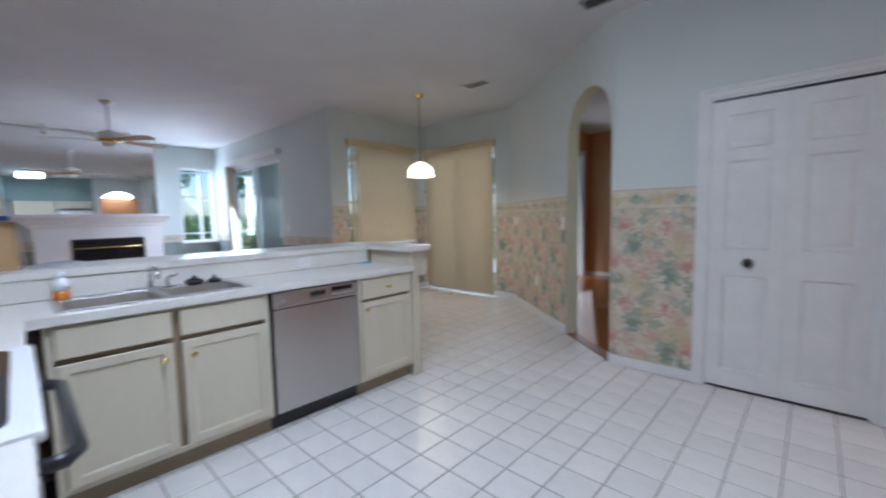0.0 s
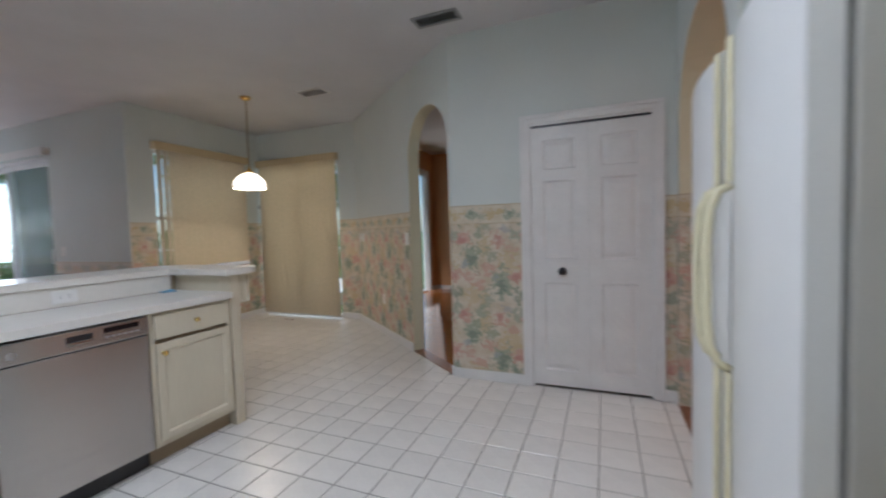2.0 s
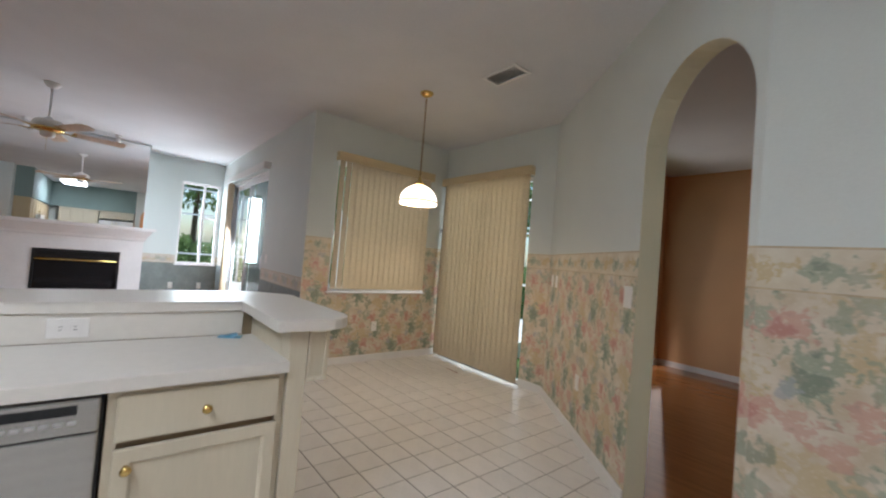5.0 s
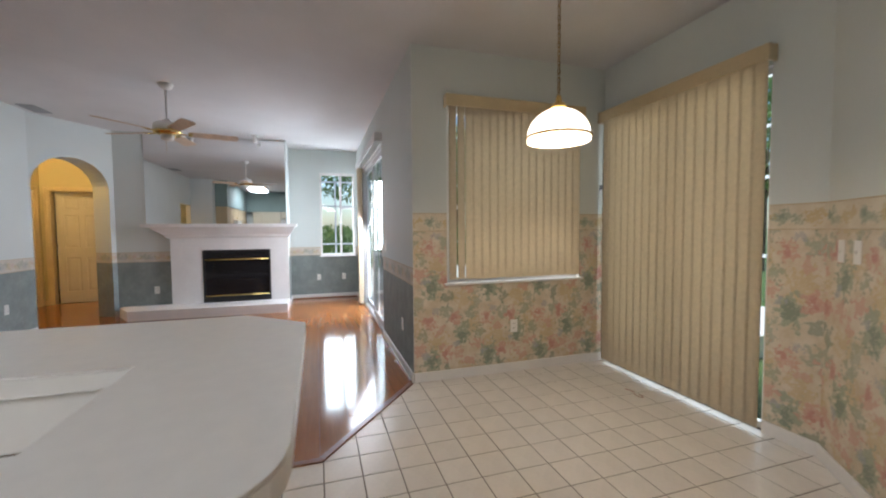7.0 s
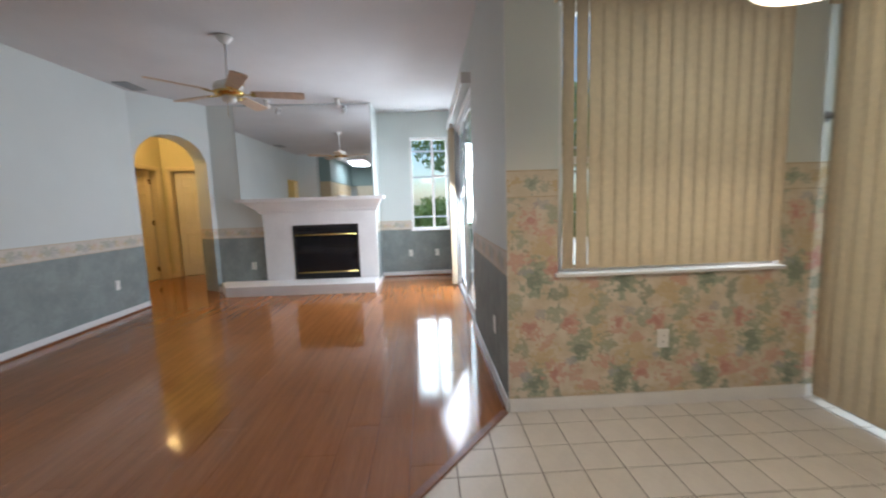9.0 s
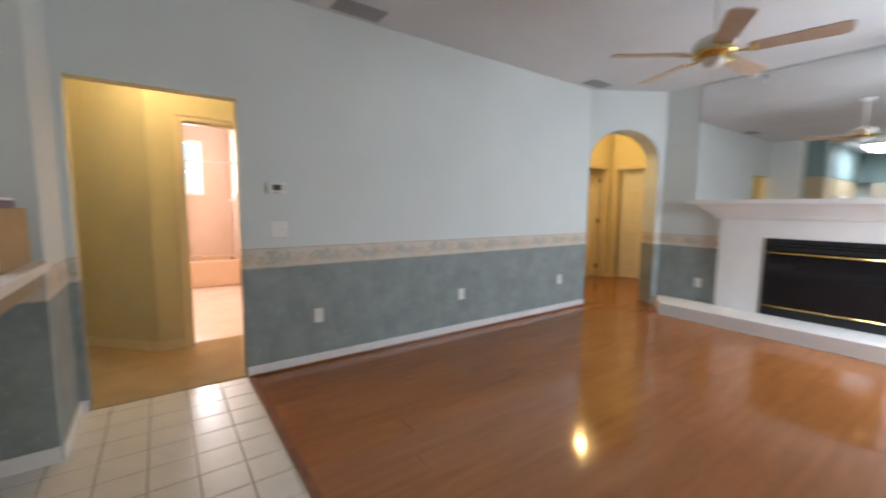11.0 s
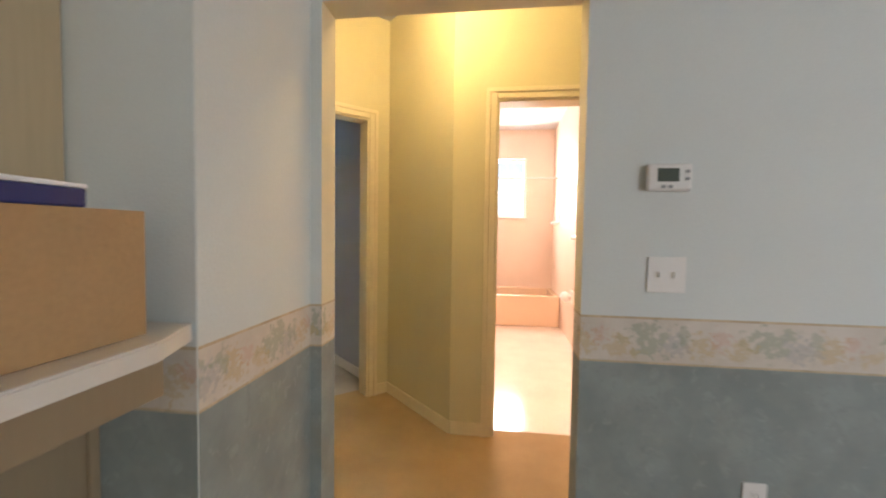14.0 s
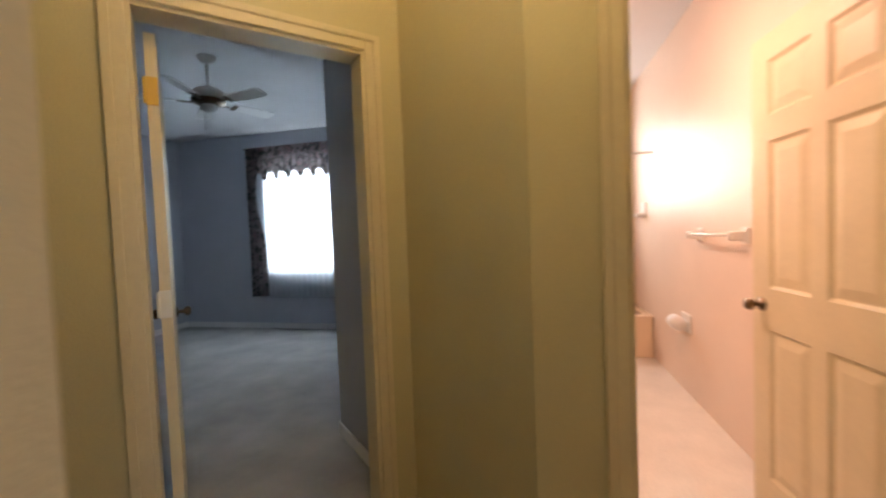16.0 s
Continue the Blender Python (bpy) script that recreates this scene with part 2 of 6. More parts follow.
FLORAL = printed("floral_wallpaper", (0.65, 0.585, 0.48), (0.54, 0.45, 0.32), (0.53, 0.64), [
    (OCHRE, (0.20, 0.52), (0.10, 0.12), 0.55), (OCHRE, (0.72, 0.10), (0.12, 0.09), 0.5), (OCHRE, (0.60, 0.72), (0.09, 0.10), 0.5),
    (SAGE, (0.30, 0.28), (0.10, 0.12), 0.85), (SAGE, (0.78, 0.62), (0.085, 0.13), 0.85), (SAGE, (0.05, 0.88), (0.08, 0.07), 0.7), (SAGE, (0.55, 0.05), (0.06, 0.09), 0.6),
    (ROSE, (0.08, 0.36), (0.065, 0.07), 0.85), (ROSE, (0.52, 0.44), (0.07, 0.06), 0.8), (ROSE, (0.92, 0.84), (0.07, 0.065), 0.85), (ROSE, (0.36, 0.80), (0.06, 0.075), 0.8), (ROSE, (0.68, 0.24), (0.055, 0.05), 0.75),
    (DARKSAGE, (0.33, 0.25), (0.05, 0.07), 0.8), (DARKSAGE, (0.80, 0.58), (0.045, 0.075), 0.8), (SLATE, (0.42, 0.34), (0.035, 0.03), 0.7), (SLATE, (0.90, 0.50), (0.03, 0.04), 0.7),
    (DEEPROSE, (0.10, 0.34), (0.032, 0.035), 0.65), (DEEPROSE, (0.94, 0.83), (0.03, 0.035), 0.65), (DEEPROSE, (0.37, 0.82), (0.03, 0.03), 0.6),
    (ROSE, (0.16, 0.68), (0.05, 0.045), 0.7), (SAGE, (0.48, 0.62), (0.05, 0.06), 0.7), (DARKSAGE, (0.06, 0.12), (0.05, 0.06), 0.65), (ROSE, (0.84, 0.36), (0.05, 0.055), 0.7), (SAGE, (0.66, 0.90), (0.05, 0.05), 0.7), (SLATE, (0.24, 0.94), (0.04, 0.03), 0.6)], ragged=1.35)
BORDER_K = printed("kitchen_border_paper", (0.66, 0.60, 0.48), (0.58, 0.50, 0.37), (0.31, 0.20), [
    (OCHRE, (0.25, 0.80), (0.05, 0.045), 0.7), (SAGE, (0.72, 0.83), (0.06, 0.045), 0.8), (SAGE, (0.48, 0.73), (0.04, 0.03), 0.6), (OCHRE, (0.02, 0.90), (0.05, 0.025), 0.7), (DARKSAGE, (0.74, 0.85), (0.025, 0.022), 0.6)], fine=60)
BORDER_F = printed("family_border_paper", (0.62, 0.575, 0.51), (0.55, 0.50, 0.43), (0.37, 0.20), [
    (OCHRE, (0.18, 0.50), (0.05, 0.045), 0.55), (SAGE, (0.62, 0.56), (0.07, 0.05), 0.6), (SLATE, (0.40, 0.48), (0.05, 0.04), 0.5), (OCHRE, (0.85, 0.42), (0.045, 0.035), 0.5), (ROSE, (0.02, 0.60), (0.03, 0.03), 0.4), (SAGE, (0.30, 0.62), (0.03, 0.03), 0.5)], fine=75, ragged=1.4)
BORDERLINE = mat("border_edge_stripe", (0.52, 0.42, 0.28), 0.6, vary=0.12, scale=20, fine=90, bump=0.01)
GREEN = flowers("sponged_green_wallpaper", (0.275, 0.315, 0.305), [
    ((0.225, 0.265, 0.26), 14, 0.52, 2.2, 0.6), ((0.32, 0.355, 0.345), 26, 0.60, 8.8, 0.5), ((0.20, 0.235, 0.23), 40, 0.6, 12.8, 0.4)], 0.7)
CAB = mat("cream_cabinet_laminate", (0.61, 0.55, 0.42), 0.45, vary=0.03, scale=4, fine=70, bump=0.01, stretch=(1, 1, 0.15))
CABDARK = mat("brown_cabinet_edge", (0.30, 0.22, 0.13), 0.6, vary=0.1)
SPLASH = mat("beige_splashback", (0.46, 0.385, 0.26), 0.5, vary=0.04, scale=3, fine=80, bump=0.01)
MAPLE = mat("pale_wood_cabinet", (0.51, 0.405, 0.25), 0.4, vary=0.06, scale=5, fine=60, bump=0.01, stretch=(1, 1, 0.08))
# beige with the shade on the bar's family side put into the colour
PANELLING = mat("shaded_beige_panelling", (0.29, 0.225, 0.14), 0.55, vary=0.04, scale=3, fine=80, bump=0.01, stretch=(1, 1, 0.1))
COUNTER = mat("offwhite_laminate", (0.70, 0.67, 0.61), 0.32, vary=0.02, scale=30, fine=300, bump=0.003)
STEEL = mat("brushed_steel", (0.50, 0.485, 0.47), 0.24, 0.97, vary=0.03, scale=4, fine=120, bump=0, stretch=(1, 0.5, 20))
grain = STEEL.node_tree.nodes.new("ShaderNodeTangent")
grain.direction_type, grain.axis = "RADIAL", "Z"
STEEL.node_tree.links.new(grain.outputs[0], STEEL.node_tree.nodes["Principled BSDF"].inputs["Tangent"])
STEEL.node_tree.nodes["Principled BSDF"].inputs["Anisotropic"].default_value = 0.85
STEEL.node_tree.nodes["Principled BSDF"].inputs["Anisotropic Rotation"].default_value = 0.25
SINKSTEEL = mat("sink_steel", (0.6, 0.6, 0.6), 0.36, 1.0, vary=0.05, bump=0.005)
CHROME = mat("chrome", (0.7, 0.7, 0.7), 0.12, 1.0, vary=0.02, bump=0)
BLACK = mat("black_plastic", (0.02, 0.02, 0.022), 0.3, vary=0.1, bump=0.005)
BLACKGLASS = mat("black_glass", (0.012, 0.012, 0.014), 0.06, vary=0.1, bump=0)
BRASS = mat("polished_brass", (0.75, 0.55, 0.20), 0.22, 1.0, vary=0.05, bump=0.003)
AGEDBRASS = mat("aged_brass_chain", (0.30, 0.20, 0.08), 0.35, 0.9, vary=0.1, bump=0.003)
BRONZE = mat("dark_bronze", (0.16, 0.11, 0.07), 0.3, 0.9, vary=0.1, bump=0.003)
ENAMEL = mat("white_enamel", (0.72, 0.72, 0.70), 0.3, vary=0.02, scale=3, fine=220, bump=0.01)
# grained side; base colour lowered below the doors' white to stand for shade
FRIDGESIDE = mat("shaded_fridge_grain", (0.47, 0.455, 0.41), 0.5, vary=0.03, scale=3, fine=260, bump=0.03)
AGED = mat("yellowed_plastic", (0.72, 0.66, 0.44), 0.4, vary=0.06, scale=5, fine=50, bump=0.004)
PLATE = mat("white_switch_plastic", (0.78, 0.77, 0.74), 0.35, vary=0.02, bump=0)
TILE = mat("white_glazed_tile", (0.74, 0.71, 0.66), 0.30, vary=0.04, scale=6, fine=40, bump=0.006, random_tint=0.035)
GROUT = mat("grey_grout", (0.22, 0.20, 0.17), 0.9, vary=0.15, scale=8, fine=90, bump=0.05)
WOOD = mat("red_brown_laminate", (0.34, 0.13, 0.037), 0.10, vary=0.06, scale=5, fine=30, bump=0.002, stretch=(0.35, 5, 1), spot=(0.25, 0.091, 0.026), random_tint=0.05)
WOODEDGE = mat("wood_threshold", (0.22, 0.08, 0.03), 0.3, vary=0.2, scale=6, fine=40, stretch=(1, 1, 1))
CARPET = mat("tan_carpet", (0.42, 0.31, 0.17), 0.95, vary=0.12, scale=2.5, fine=260, bump=0.1)
GREYCARPET = mat("grey_carpet", (0.42, 0.40, 0.38), 0.95, vary=0.14, scale=2.5, fine=260, bump=0.1)
BATHFLOOR = mat("pale_bath_vinyl", (0.75, 0.68, 0.6), 0.15, vary=0.05, scale=4, fine=60, bump=0.003)
TUB = mat("tub_acrylic", (0.78, 0.62, 0.45), 0.2, vary=0.02, bump=0)
VANE = cloth("tan_vane_fabric", (0.62, 0.495, 0.34), 0.10, 0.05, 30)
VALANCE = mat("tan_valance", (0.62, 0.49, 0.29), 0.5, vary=0.04)
SHEER = cloth("white_sheer", (0.85, 0.87, 0.9), 0.7, 0.03)
FLORALCLOTH = flowers("dark_floral_cloth", (0.42, 0.37, 0.37), [((0.08, 0.09, 0.09), 14, 0.5, 3, 0.9), ((0.45, 0.3, 0.3), 18, 0.56, 9, 0.8), ((0.14, 0.18, 0.16), 22, 0.58, 17, 0.8)], 0.9)
GLASS = glass("window_glass")
SCREEN = mesh_screen("grey_insect_screen", (0.20, 0.21, 0.23), 0.42)
MIRROR = mat("mirror_silver", (0.86, 0.88, 0.88), 0.0, 1.0, vary=0.0, bump=0)
FIREWHITE = mat("white_painted_surround", (0.74, 0.72, 0.70), 0.5, vary=0.03, scale=4, fine=40, bump=0.02)
FIREBLACK = mat("black_firebox_metal", (0.012, 0.012, 0.013), 0.45, 0.2, vary=0.2, bump=0.01)
FANWHITE = mat("white_fan_enamel", (0.75, 0.74, 0.72), 0.3, vary=0.02, bump=0)
FANWOOD = mat("whitewashed_fan_blade", (0.56, 0.42, 0.30), 0.45, vary=0.1, scale=6, fine=60, stretch=(1, 4, 1))
CARDBOARD = mat("cardboard", (0.45, 0.29, 0.14), 0.85, vary=0.06, scale=5, fine=90, bump=0.02)
PAPER = mat("white_paper", (0.82, 0.82, 0.82), 0.8, vary=0.02, scale=10, bump=0.01)
NAVY = mat("navy_book_cover", (0.02, 0.03, 0.14), 0.4, vary=0.1, bump=0.01)
VENTGREY = mat("grey_vent_metal", (0.30, 0.31, 0.31), 0.5, vary=0.06, bump=0.005)
VENTDARK = mat("dark_duct", (0.03, 0.03, 0.03), 0.9, vary=0.1, bump=0)
SHADE = mat("lit_opal_glass", (1.0, 0.86, 0.66), 0.3, vary=0.0, bump=0, emit=3.0)
TUBES = mat("lit_diffuser", (0.95, 0.98, 1.0), 0.4, vary=0.0, bump=0, emit=6.0)
DOME = mat("lit_dome", (1.0, 0.72, 0.32), 0.4, vary=0.0, bump=0, emit=4.0)
SOFFIT = mat("teal_soffit_paint", (0.22, 0.30, 0.29), 0.7, vary=0.04, scale=2, fine=120)
GRASS = mat("lawn", (0.07, 0.12, 0.03), 0.9, vary=0.3, scale=3, fine=60, bump=0.1)
PATIO = mat("pale_concrete", (0.66, 0.65, 0.62), 0.8, vary=0.08, scale=2, fine=60, bump=0.03)
LEAF = cloth("leaves", (0.16, 0.25, 0.09), 0.55, 0.3, 4)
BARK = mat("bark", (0.12, 0.08, 0.05), 0.9, vary=0.3, scale=8, fine=40, bump=0.1)
CAGE = mat("white_aluminium", (0.75, 0.76, 0.78), 0.4, vary=0.02, bump=0)

# ---- helpers for building ----
CEIL = 2.83


def part(name, bm, material, parent=None, label="", smooth=False):
    bmesh.ops.recalc_face_normals(bm, faces=bm.faces)
    me = bpy.data.meshes.new(name)
    bm.to_mesh(me)
    bm.free()
    for m in material if isinstance(material, (list, tuple)) else [material]:
        me.materials.append(m)
    if smooth:
        me.polygons.foreach_set("use_smooth", [True] * len(me.polygons))
    ob = new(name, me)
    ob.parent = parent
    return tagged(ob, label)


def empty(name, label, category, m=None, group="", kind=""):
    ob = new(name)
    ob.empty_display_size = 0.05
    if m:
        ob.matrix_basis = m
    return tagged(ob, label, category, group, kind)


def box(bm, x0, x1, y0, y1, z0, z1, bevel=0.0, m=None, mi=0):
    mm = Matrix.Translation(((x0 + x1) / 2, (y0 + y1) / 2, (z0 + z1) / 2)) @ Matrix.Diagonal((abs(x1 - x0), abs(y1 - y0), abs(z1 - z0), 1))
    vs = bmesh.ops.create_cube(bm, size=1, matrix=(m @ mm) if m else mm)["verts"]
    fs = {f for v in vs for f in v.link_faces}
    for f in fs:
        f.material_index = mi
    if bevel:
        es = {e for v in vs for e in v.link_edges}
        bmesh.ops.bevel(bm, geom=list(es), offset=bevel, segments=2, affect="EDGES", profile=0.5)
    return bm


def slab(bm, pts, z0, z1, bevel=0.0, mi=0):
    lo = [bm.verts.new((x, y, z0)) for x, y in pts]
    hi = [bm.verts.new((x, y, z1)) for x, y in pts]
    fs = [bm.faces.new(lo[::-1]), bm.faces.new(hi)]
    for i in range(len(pts)):
        j = (i + 1) % len(pts)
        fs.append(bm.faces.new((lo[i], lo[j], hi[j], hi[i])))
    for f in fs:
        f.material_index = mi
    if bevel:
        es = list({e for f in fs[:2] for e in f.edges})
        bmesh.ops.bevel(bm, geom=es, offset=bevel, segments=2, affect="EDGES", profile=0.5)
    return bm


def tube(bm, a, b, r, r2=None, seg=12, caps=True):
    a, b = Vector(a), Vector(b)
    d = b - a
    m = Matrix.Translation((a + b) / 2) @ d.to_track_quat("Z", "Y").to_matrix().to_4x4()
    bmesh.ops.create_cone(bm, cap_ends=caps, segments=seg, radius1=r, radius2=r if r2 is None else r2, depth=d.length, matrix=m)
    return bm


def lathe(bm, profile, m=None, seg=28):
    rings = []
    for r, z in profile:
        ring = []
        for i in range(seg):
            a = 2 * math.pi * i / seg
            v = Vector((r * math.cos(a), r * math.sin(a), z))
            ring.append(bm.verts.new(m @ v if m else v))
        rings.append(ring)
    for a, b in zip(rings, rings[1:]):
        for i in range(seg):
            j = (i + 1) % seg
            bm.faces.new((a[i], a[j], b[j], b[i]))
    for ring in (rings[0][::-1], rings[-1]):
        if (ring[0].co - ring[seg // 2].co).length > 1e-3:
            bm.faces.new(ring)
    return bm


def bar(bm, pts, r, seg=8):
    """A bent round bar in one piece along the points."""
    pts = [Vector(p) for p in pts]
    rings = []
    side = None
    for i, p in enumerate(pts):
        d = (pts[min(i + 1, len(pts) - 1)] - pts[max(i - 1, 0)]).normalized()
        side = side or (d.cross(Vector((0.31, 0.57, 0.76)))).normalized()
        u = (side - d * side.dot(d)).normalized()
        side, w = u, d.cross(u)
        rings.append([bm.verts.new(p + (u * math.cos(2 * math.pi * k / seg) + w * math.sin(2 * math.pi * k / seg)) * r) for k in range(seg)])
    for a, b in zip(rings, rings[1:]):
        for k in range(seg):
            bm.faces.new((a[k], a[(k + 1) % seg], b[(k + 1) % seg], b[k]))
    bm.faces.new(rings[0][::-1]), bm.faces.new(rings[-1])
    return bm


def on_wall(p, d, z=0.0, out=0.0):
    """A frame on a wall: x along d, y out of the wall into the room (to the left of d), z up."""
    a = math.atan2(d[1], d[0])
    n = Vector((-math.sin(a), math.cos(a)))
    return pose(p[0] + n.x * out, p[1] + n.y * out, z, 0, 0, math.degrees(a))


class Run:
    """A straight wall from p0 to p1 with the room on its left."""

    def __init__(self, p0, p1):
        self.p0, self.p1 = Vector(p0), Vector(p1)
        self.length = (self.p1 - self.p0).length
        self.d = (self.p1 - self.p0) / self.length
        self.n = Vector((-self.d.y, self.d.x))

    def at(self, s, out=0.0):
        return self.p0 + self.d * s + self.n * out

    def fr(self, s=0.0, z=0.0, out=0.0):
        return on_wall(self.p0 + self.d * s, self.d, z, out)


def wall(name, run, bands, openings=(), thick=0.12, e0=0.0, e1=0.0, back=None, reveal=None, papered_reveal=False, label="", top=CEIL, skirting=True, skirt_mat=None):
    """bands: (top, material) from the floor up. openings: s0, s1, z0, z1, arch rise (0: square)."""
    mats = [b[1] for b in bands] + [back or bands[-1][1], reveal or bands[-1][1]]
    cuts = {-e0, run.length + e1}
    for s0, s1, z0, z1, rise in openings:
        cuts |= {s0, s1}
        if rise:
            cuts |= {(s0 + s1) / 2 - (s1 - s0) / 2 * math.cos(math.pi * k / 20) for k in range(21)}
    cuts = sorted(cuts)
    bm = bmesh.new()

    def cell(sa, sb, za, zb, zc, zd, mi):
        """Bottom za at sa and zb at sb; top zc at sa and zd at sb."""
        vs = []
        for out in (0, -thick):
            for s, z in ((sa, za), (sb, zb), (sb, zd), (sa, zc)):
                p = run.at(s, out)
                vs.append(bm.verts.new((p.x, p.y, z)))
        f = bm.faces.new(vs[0:4])
        f.material_index = mi
        f = bm.faces.new(vs[4:8])
        f.material_index = len(mats) - 2
        for i in range(4):
            j = (i + 1) % 4
            f = bm.faces.new((vs[i], vs[j], vs[4 + j], vs[4 + i]))
            f.material_index = mi if papered_reveal and mi < len(bands) - 1 else len(mats) - 1

    for sa, sb in zip(cuts, cuts[1:]):
        if sb - sa < 1e-5:
            continue
        mid = (sa + sb) / 2
        spans = [(0, 0, top, top)]
        for s0, s1, z0, z1, rise in openings:
            if s0 < mid < s1:
                def height(s):
                    if not rise:
                        return z1
                    u = (2 * s - s0 - s1) / (s1 - s0)
                    return z1 - rise + rise * math.sqrt(max(0, 1 - u * u))
                spans = ([(0, 0, z0, z0)] if z0 > 0 else []) + [(height(sa), height(sb), top, top)]
        for za, zb, zc, zd in spans:
            low = 0
            for k, (bt, _) in enumerate(bands):
                bt = min(bt, top)
                ca, cb = max(za, low), max(zb, low)
                ta, tb = min(zc, bt), min(zd, bt)
                if ta - ca > 1e-4 or tb - cb > 1e-4:
                    cell(sa, sb, min(ca, ta), min(cb, tb), ta, tb, k)
                low = bt
    bmesh.ops.remove_doubles(bm, verts=bm.verts, dist=1e-5)
    uv = bm.loops.layers.uv.new("paper")
    for f in bm.faces:
        for lp in f.loops:
            q = lp.vert.co.xy - run.p0
            lp[uv].uv = (q.dot(run.d) - q.dot(run.n), lp.vert.co.z)
    me = bpy.data.meshes.new(name)
    bm.to_mesh(me)
    bm.free()
    for m in mats:
        me.materials.append(m)
    ob = tagged(new(name, me), label, "wall", kind="structure")
    if skirting:
        sk = bmesh.new()
        gaps = sorted((o[0], o[1]) for o in openings if o[2] <= 0)
        s = 0.0 if e0 >= 0 else -e0
        for g0, g1 in gaps + [(run.length + min(e1, 0), None)]:
            if g0 - s > 0.02:
                box(sk, s, g0, 0.002, 0.014, 0.001, 0.085, 0.004, run.fr())
            s = g1
        tagged(part("baseboard", sk, skirt_mat or TRIM), "painted wooden baseboard along the wall", "baseboard", kind="structure")
    return ob


def casing(run, s0, s1, z1, name="door_casing", material=None, out=0.0, depth=0.12, width=0.062, label="painted moulded door casing"):
    """Trim round an opening, and the jamb lining in it."""
    ob = empty(name, label, "casing", kind="structure")
    m = run.fr(0, 0, out)
    material = material or TRIM
    for a, b, c, d, nm in ((s0 - width, s0 + 0.004, 0.001, z1 + width, "side_trim"), (s1 - 0.004, s1 + width, 0.001, z1 + width, "side_trim"), (s0 + 0.004, s1 - 0.004, z1 - 0.004, z1 + width, "head_trim")):
        bm = bmesh.new()
        box(bm, a, b, 0.002, 0.016, c, d, 0.004, m)
        w = width * 0.45
        if nm == "head_trim":
            box(bm, a - width, b + width, 0.012, 0.024, d - w, d, 0.004, m)
        elif a < s0:
            box(bm, a, a + w, 0.012, 0.023, c, d - 0.001, 0.004, m)
        else:
            box(bm, b - w, b, 0.012, 0.023, c, d - 0.001, 0.004, m)
        part(nm, bm, material, ob)
    for a, b, c, d in ((s0, s0 + 0.018, 0.001, z1), (s1 - 0.018, s1, 0.001, z1), (s0 + 0.018, s1 - 0.018, z1 - 0.018, z1)):
        bm = bmesh.new()
        box(bm, a, b, -depth - 0.002, 0.001, c, d, 0.002, m)
        part("jamb", bm, material, ob)
    return ob


def panelled(bm_leaf, w, h, t, panels, parent, material):
    """A moulded door leaf from 0 to w, 0 to h, thickness t about y = 0, with raised panels (x0, x1, z0, z1)."""
    core = t * 0.3
    xs = sorted({0, w, *[p[0] for p in panels], *[p[1] for p in panels]})
    zs = sorted({0, h, *[p[2] for p in panels], *[p[3] for p in panels]})
    for xa, xb in zip(xs, xs[1:]):
        for za, zb in zip(zs, zs[1:]):
            cx, cz = (xa + xb) / 2, (za + zb) / 2
            inside = any(p[0] < cx < p[1] and p[2] < cz < p[3] for p in panels)
            k = core / 2 if inside else t / 2
            box(bm_leaf, xa, xb, -k, k, za, zb)
    bmesh.ops.remove_doubles(bm_leaf, verts=bm_leaf.verts, dist=1e-5)
    leaf = part("leaf", bm_leaf, material, parent)
    for x0, x1, z0, z1 in panels:
        bm = bmesh.new()
        for side in (1, -1):
            rings = []
            for g, y in ((0.001, t * 0.49), (0.013, t * 0.24), (0.019, t * 0.24), (0.052, t * 0.45)):
                rings.append([bm.verts.new((x, y * side, z)) for x, z in ((x0 + g, z0 + g), (x1 - g, z0 + g), (x1 - g, z1 - g), (x0 + g, z1 - g))])
            for a, b in zip(rings, rings[1:]):
                for k in range(4):
                    bm.faces.new((a[k], a[(k + 1) % 4], b[(k + 1) % 4], b[k]))
            bm.faces.new(rings[-1])
            if side > 0:
                front = rings[0]
        for k in range(4):
            bm.faces.new((front[k], front[(k + 1) % 4], rings[0][(k + 1) % 4], rings[0][k]))
        part("panel", bm, material, parent)
    return leaf


def knob(parent, m, material, r=0.027, name="knob"):
    bm = bmesh.new()
    lathe(bm, [(r * 1.1, 0), (r * 1.1, 0.006), (r * 0.4, 0.01), (r * 0.4, 0.03), (r * 0.85, 0.038), (r, 0.05), (r * 0.8, 0.062), (r * 0.1, 0.066)], m @ pose(0, 0, 0, -90), 16)
    return part(name, bm, material, parent, smooth=True)

# ---- structure: walls, floors, ceilings ----
KIT = [(1.29, FLORAL), (1.297, BORDERLINE), (1.437, BORDER_K), (1.445, BORDERLINE), (CEIL, MINT)]
FAM = [(0.83, GREEN), (0.837, BORDERLINE), (0.977, BORDER_F), (0.985, BORDERLINE), (CEIL, BLUE)]
PAINT = [(CEIL, MINT)]
T = 0.11
PANTRY = Run((0.80, 3.36), (-0.84, 3.36))
DIAG = Run((-0.84, 3.36), (-2.95, 5.08))
NOOKN = Run((-2.95, 5.08), (-4.75, 5.08))
NOOKW = Run((-4.75, 5.08), (-4.75, 3.16))
FAMN = Run((-4.75, 3.16), (-9.5, 3.16))
FAMW = Run((-9.5, 3.16), (-9.5, 1.92))
BREASTN = Run((-9.5, 1.92), (-8.80, 1.92))
BREAST = Run((-8.80, 1.92), (-8.80, -0.53))
ARCHW = Run((-8.80, -0.53), (-7.92, -1.07))
SOUTH = Run((-7.92, -1.07), (-2.825, -1.07))
COLUMN = Run((-2.825, -1.07), (-2.825, -0.515))
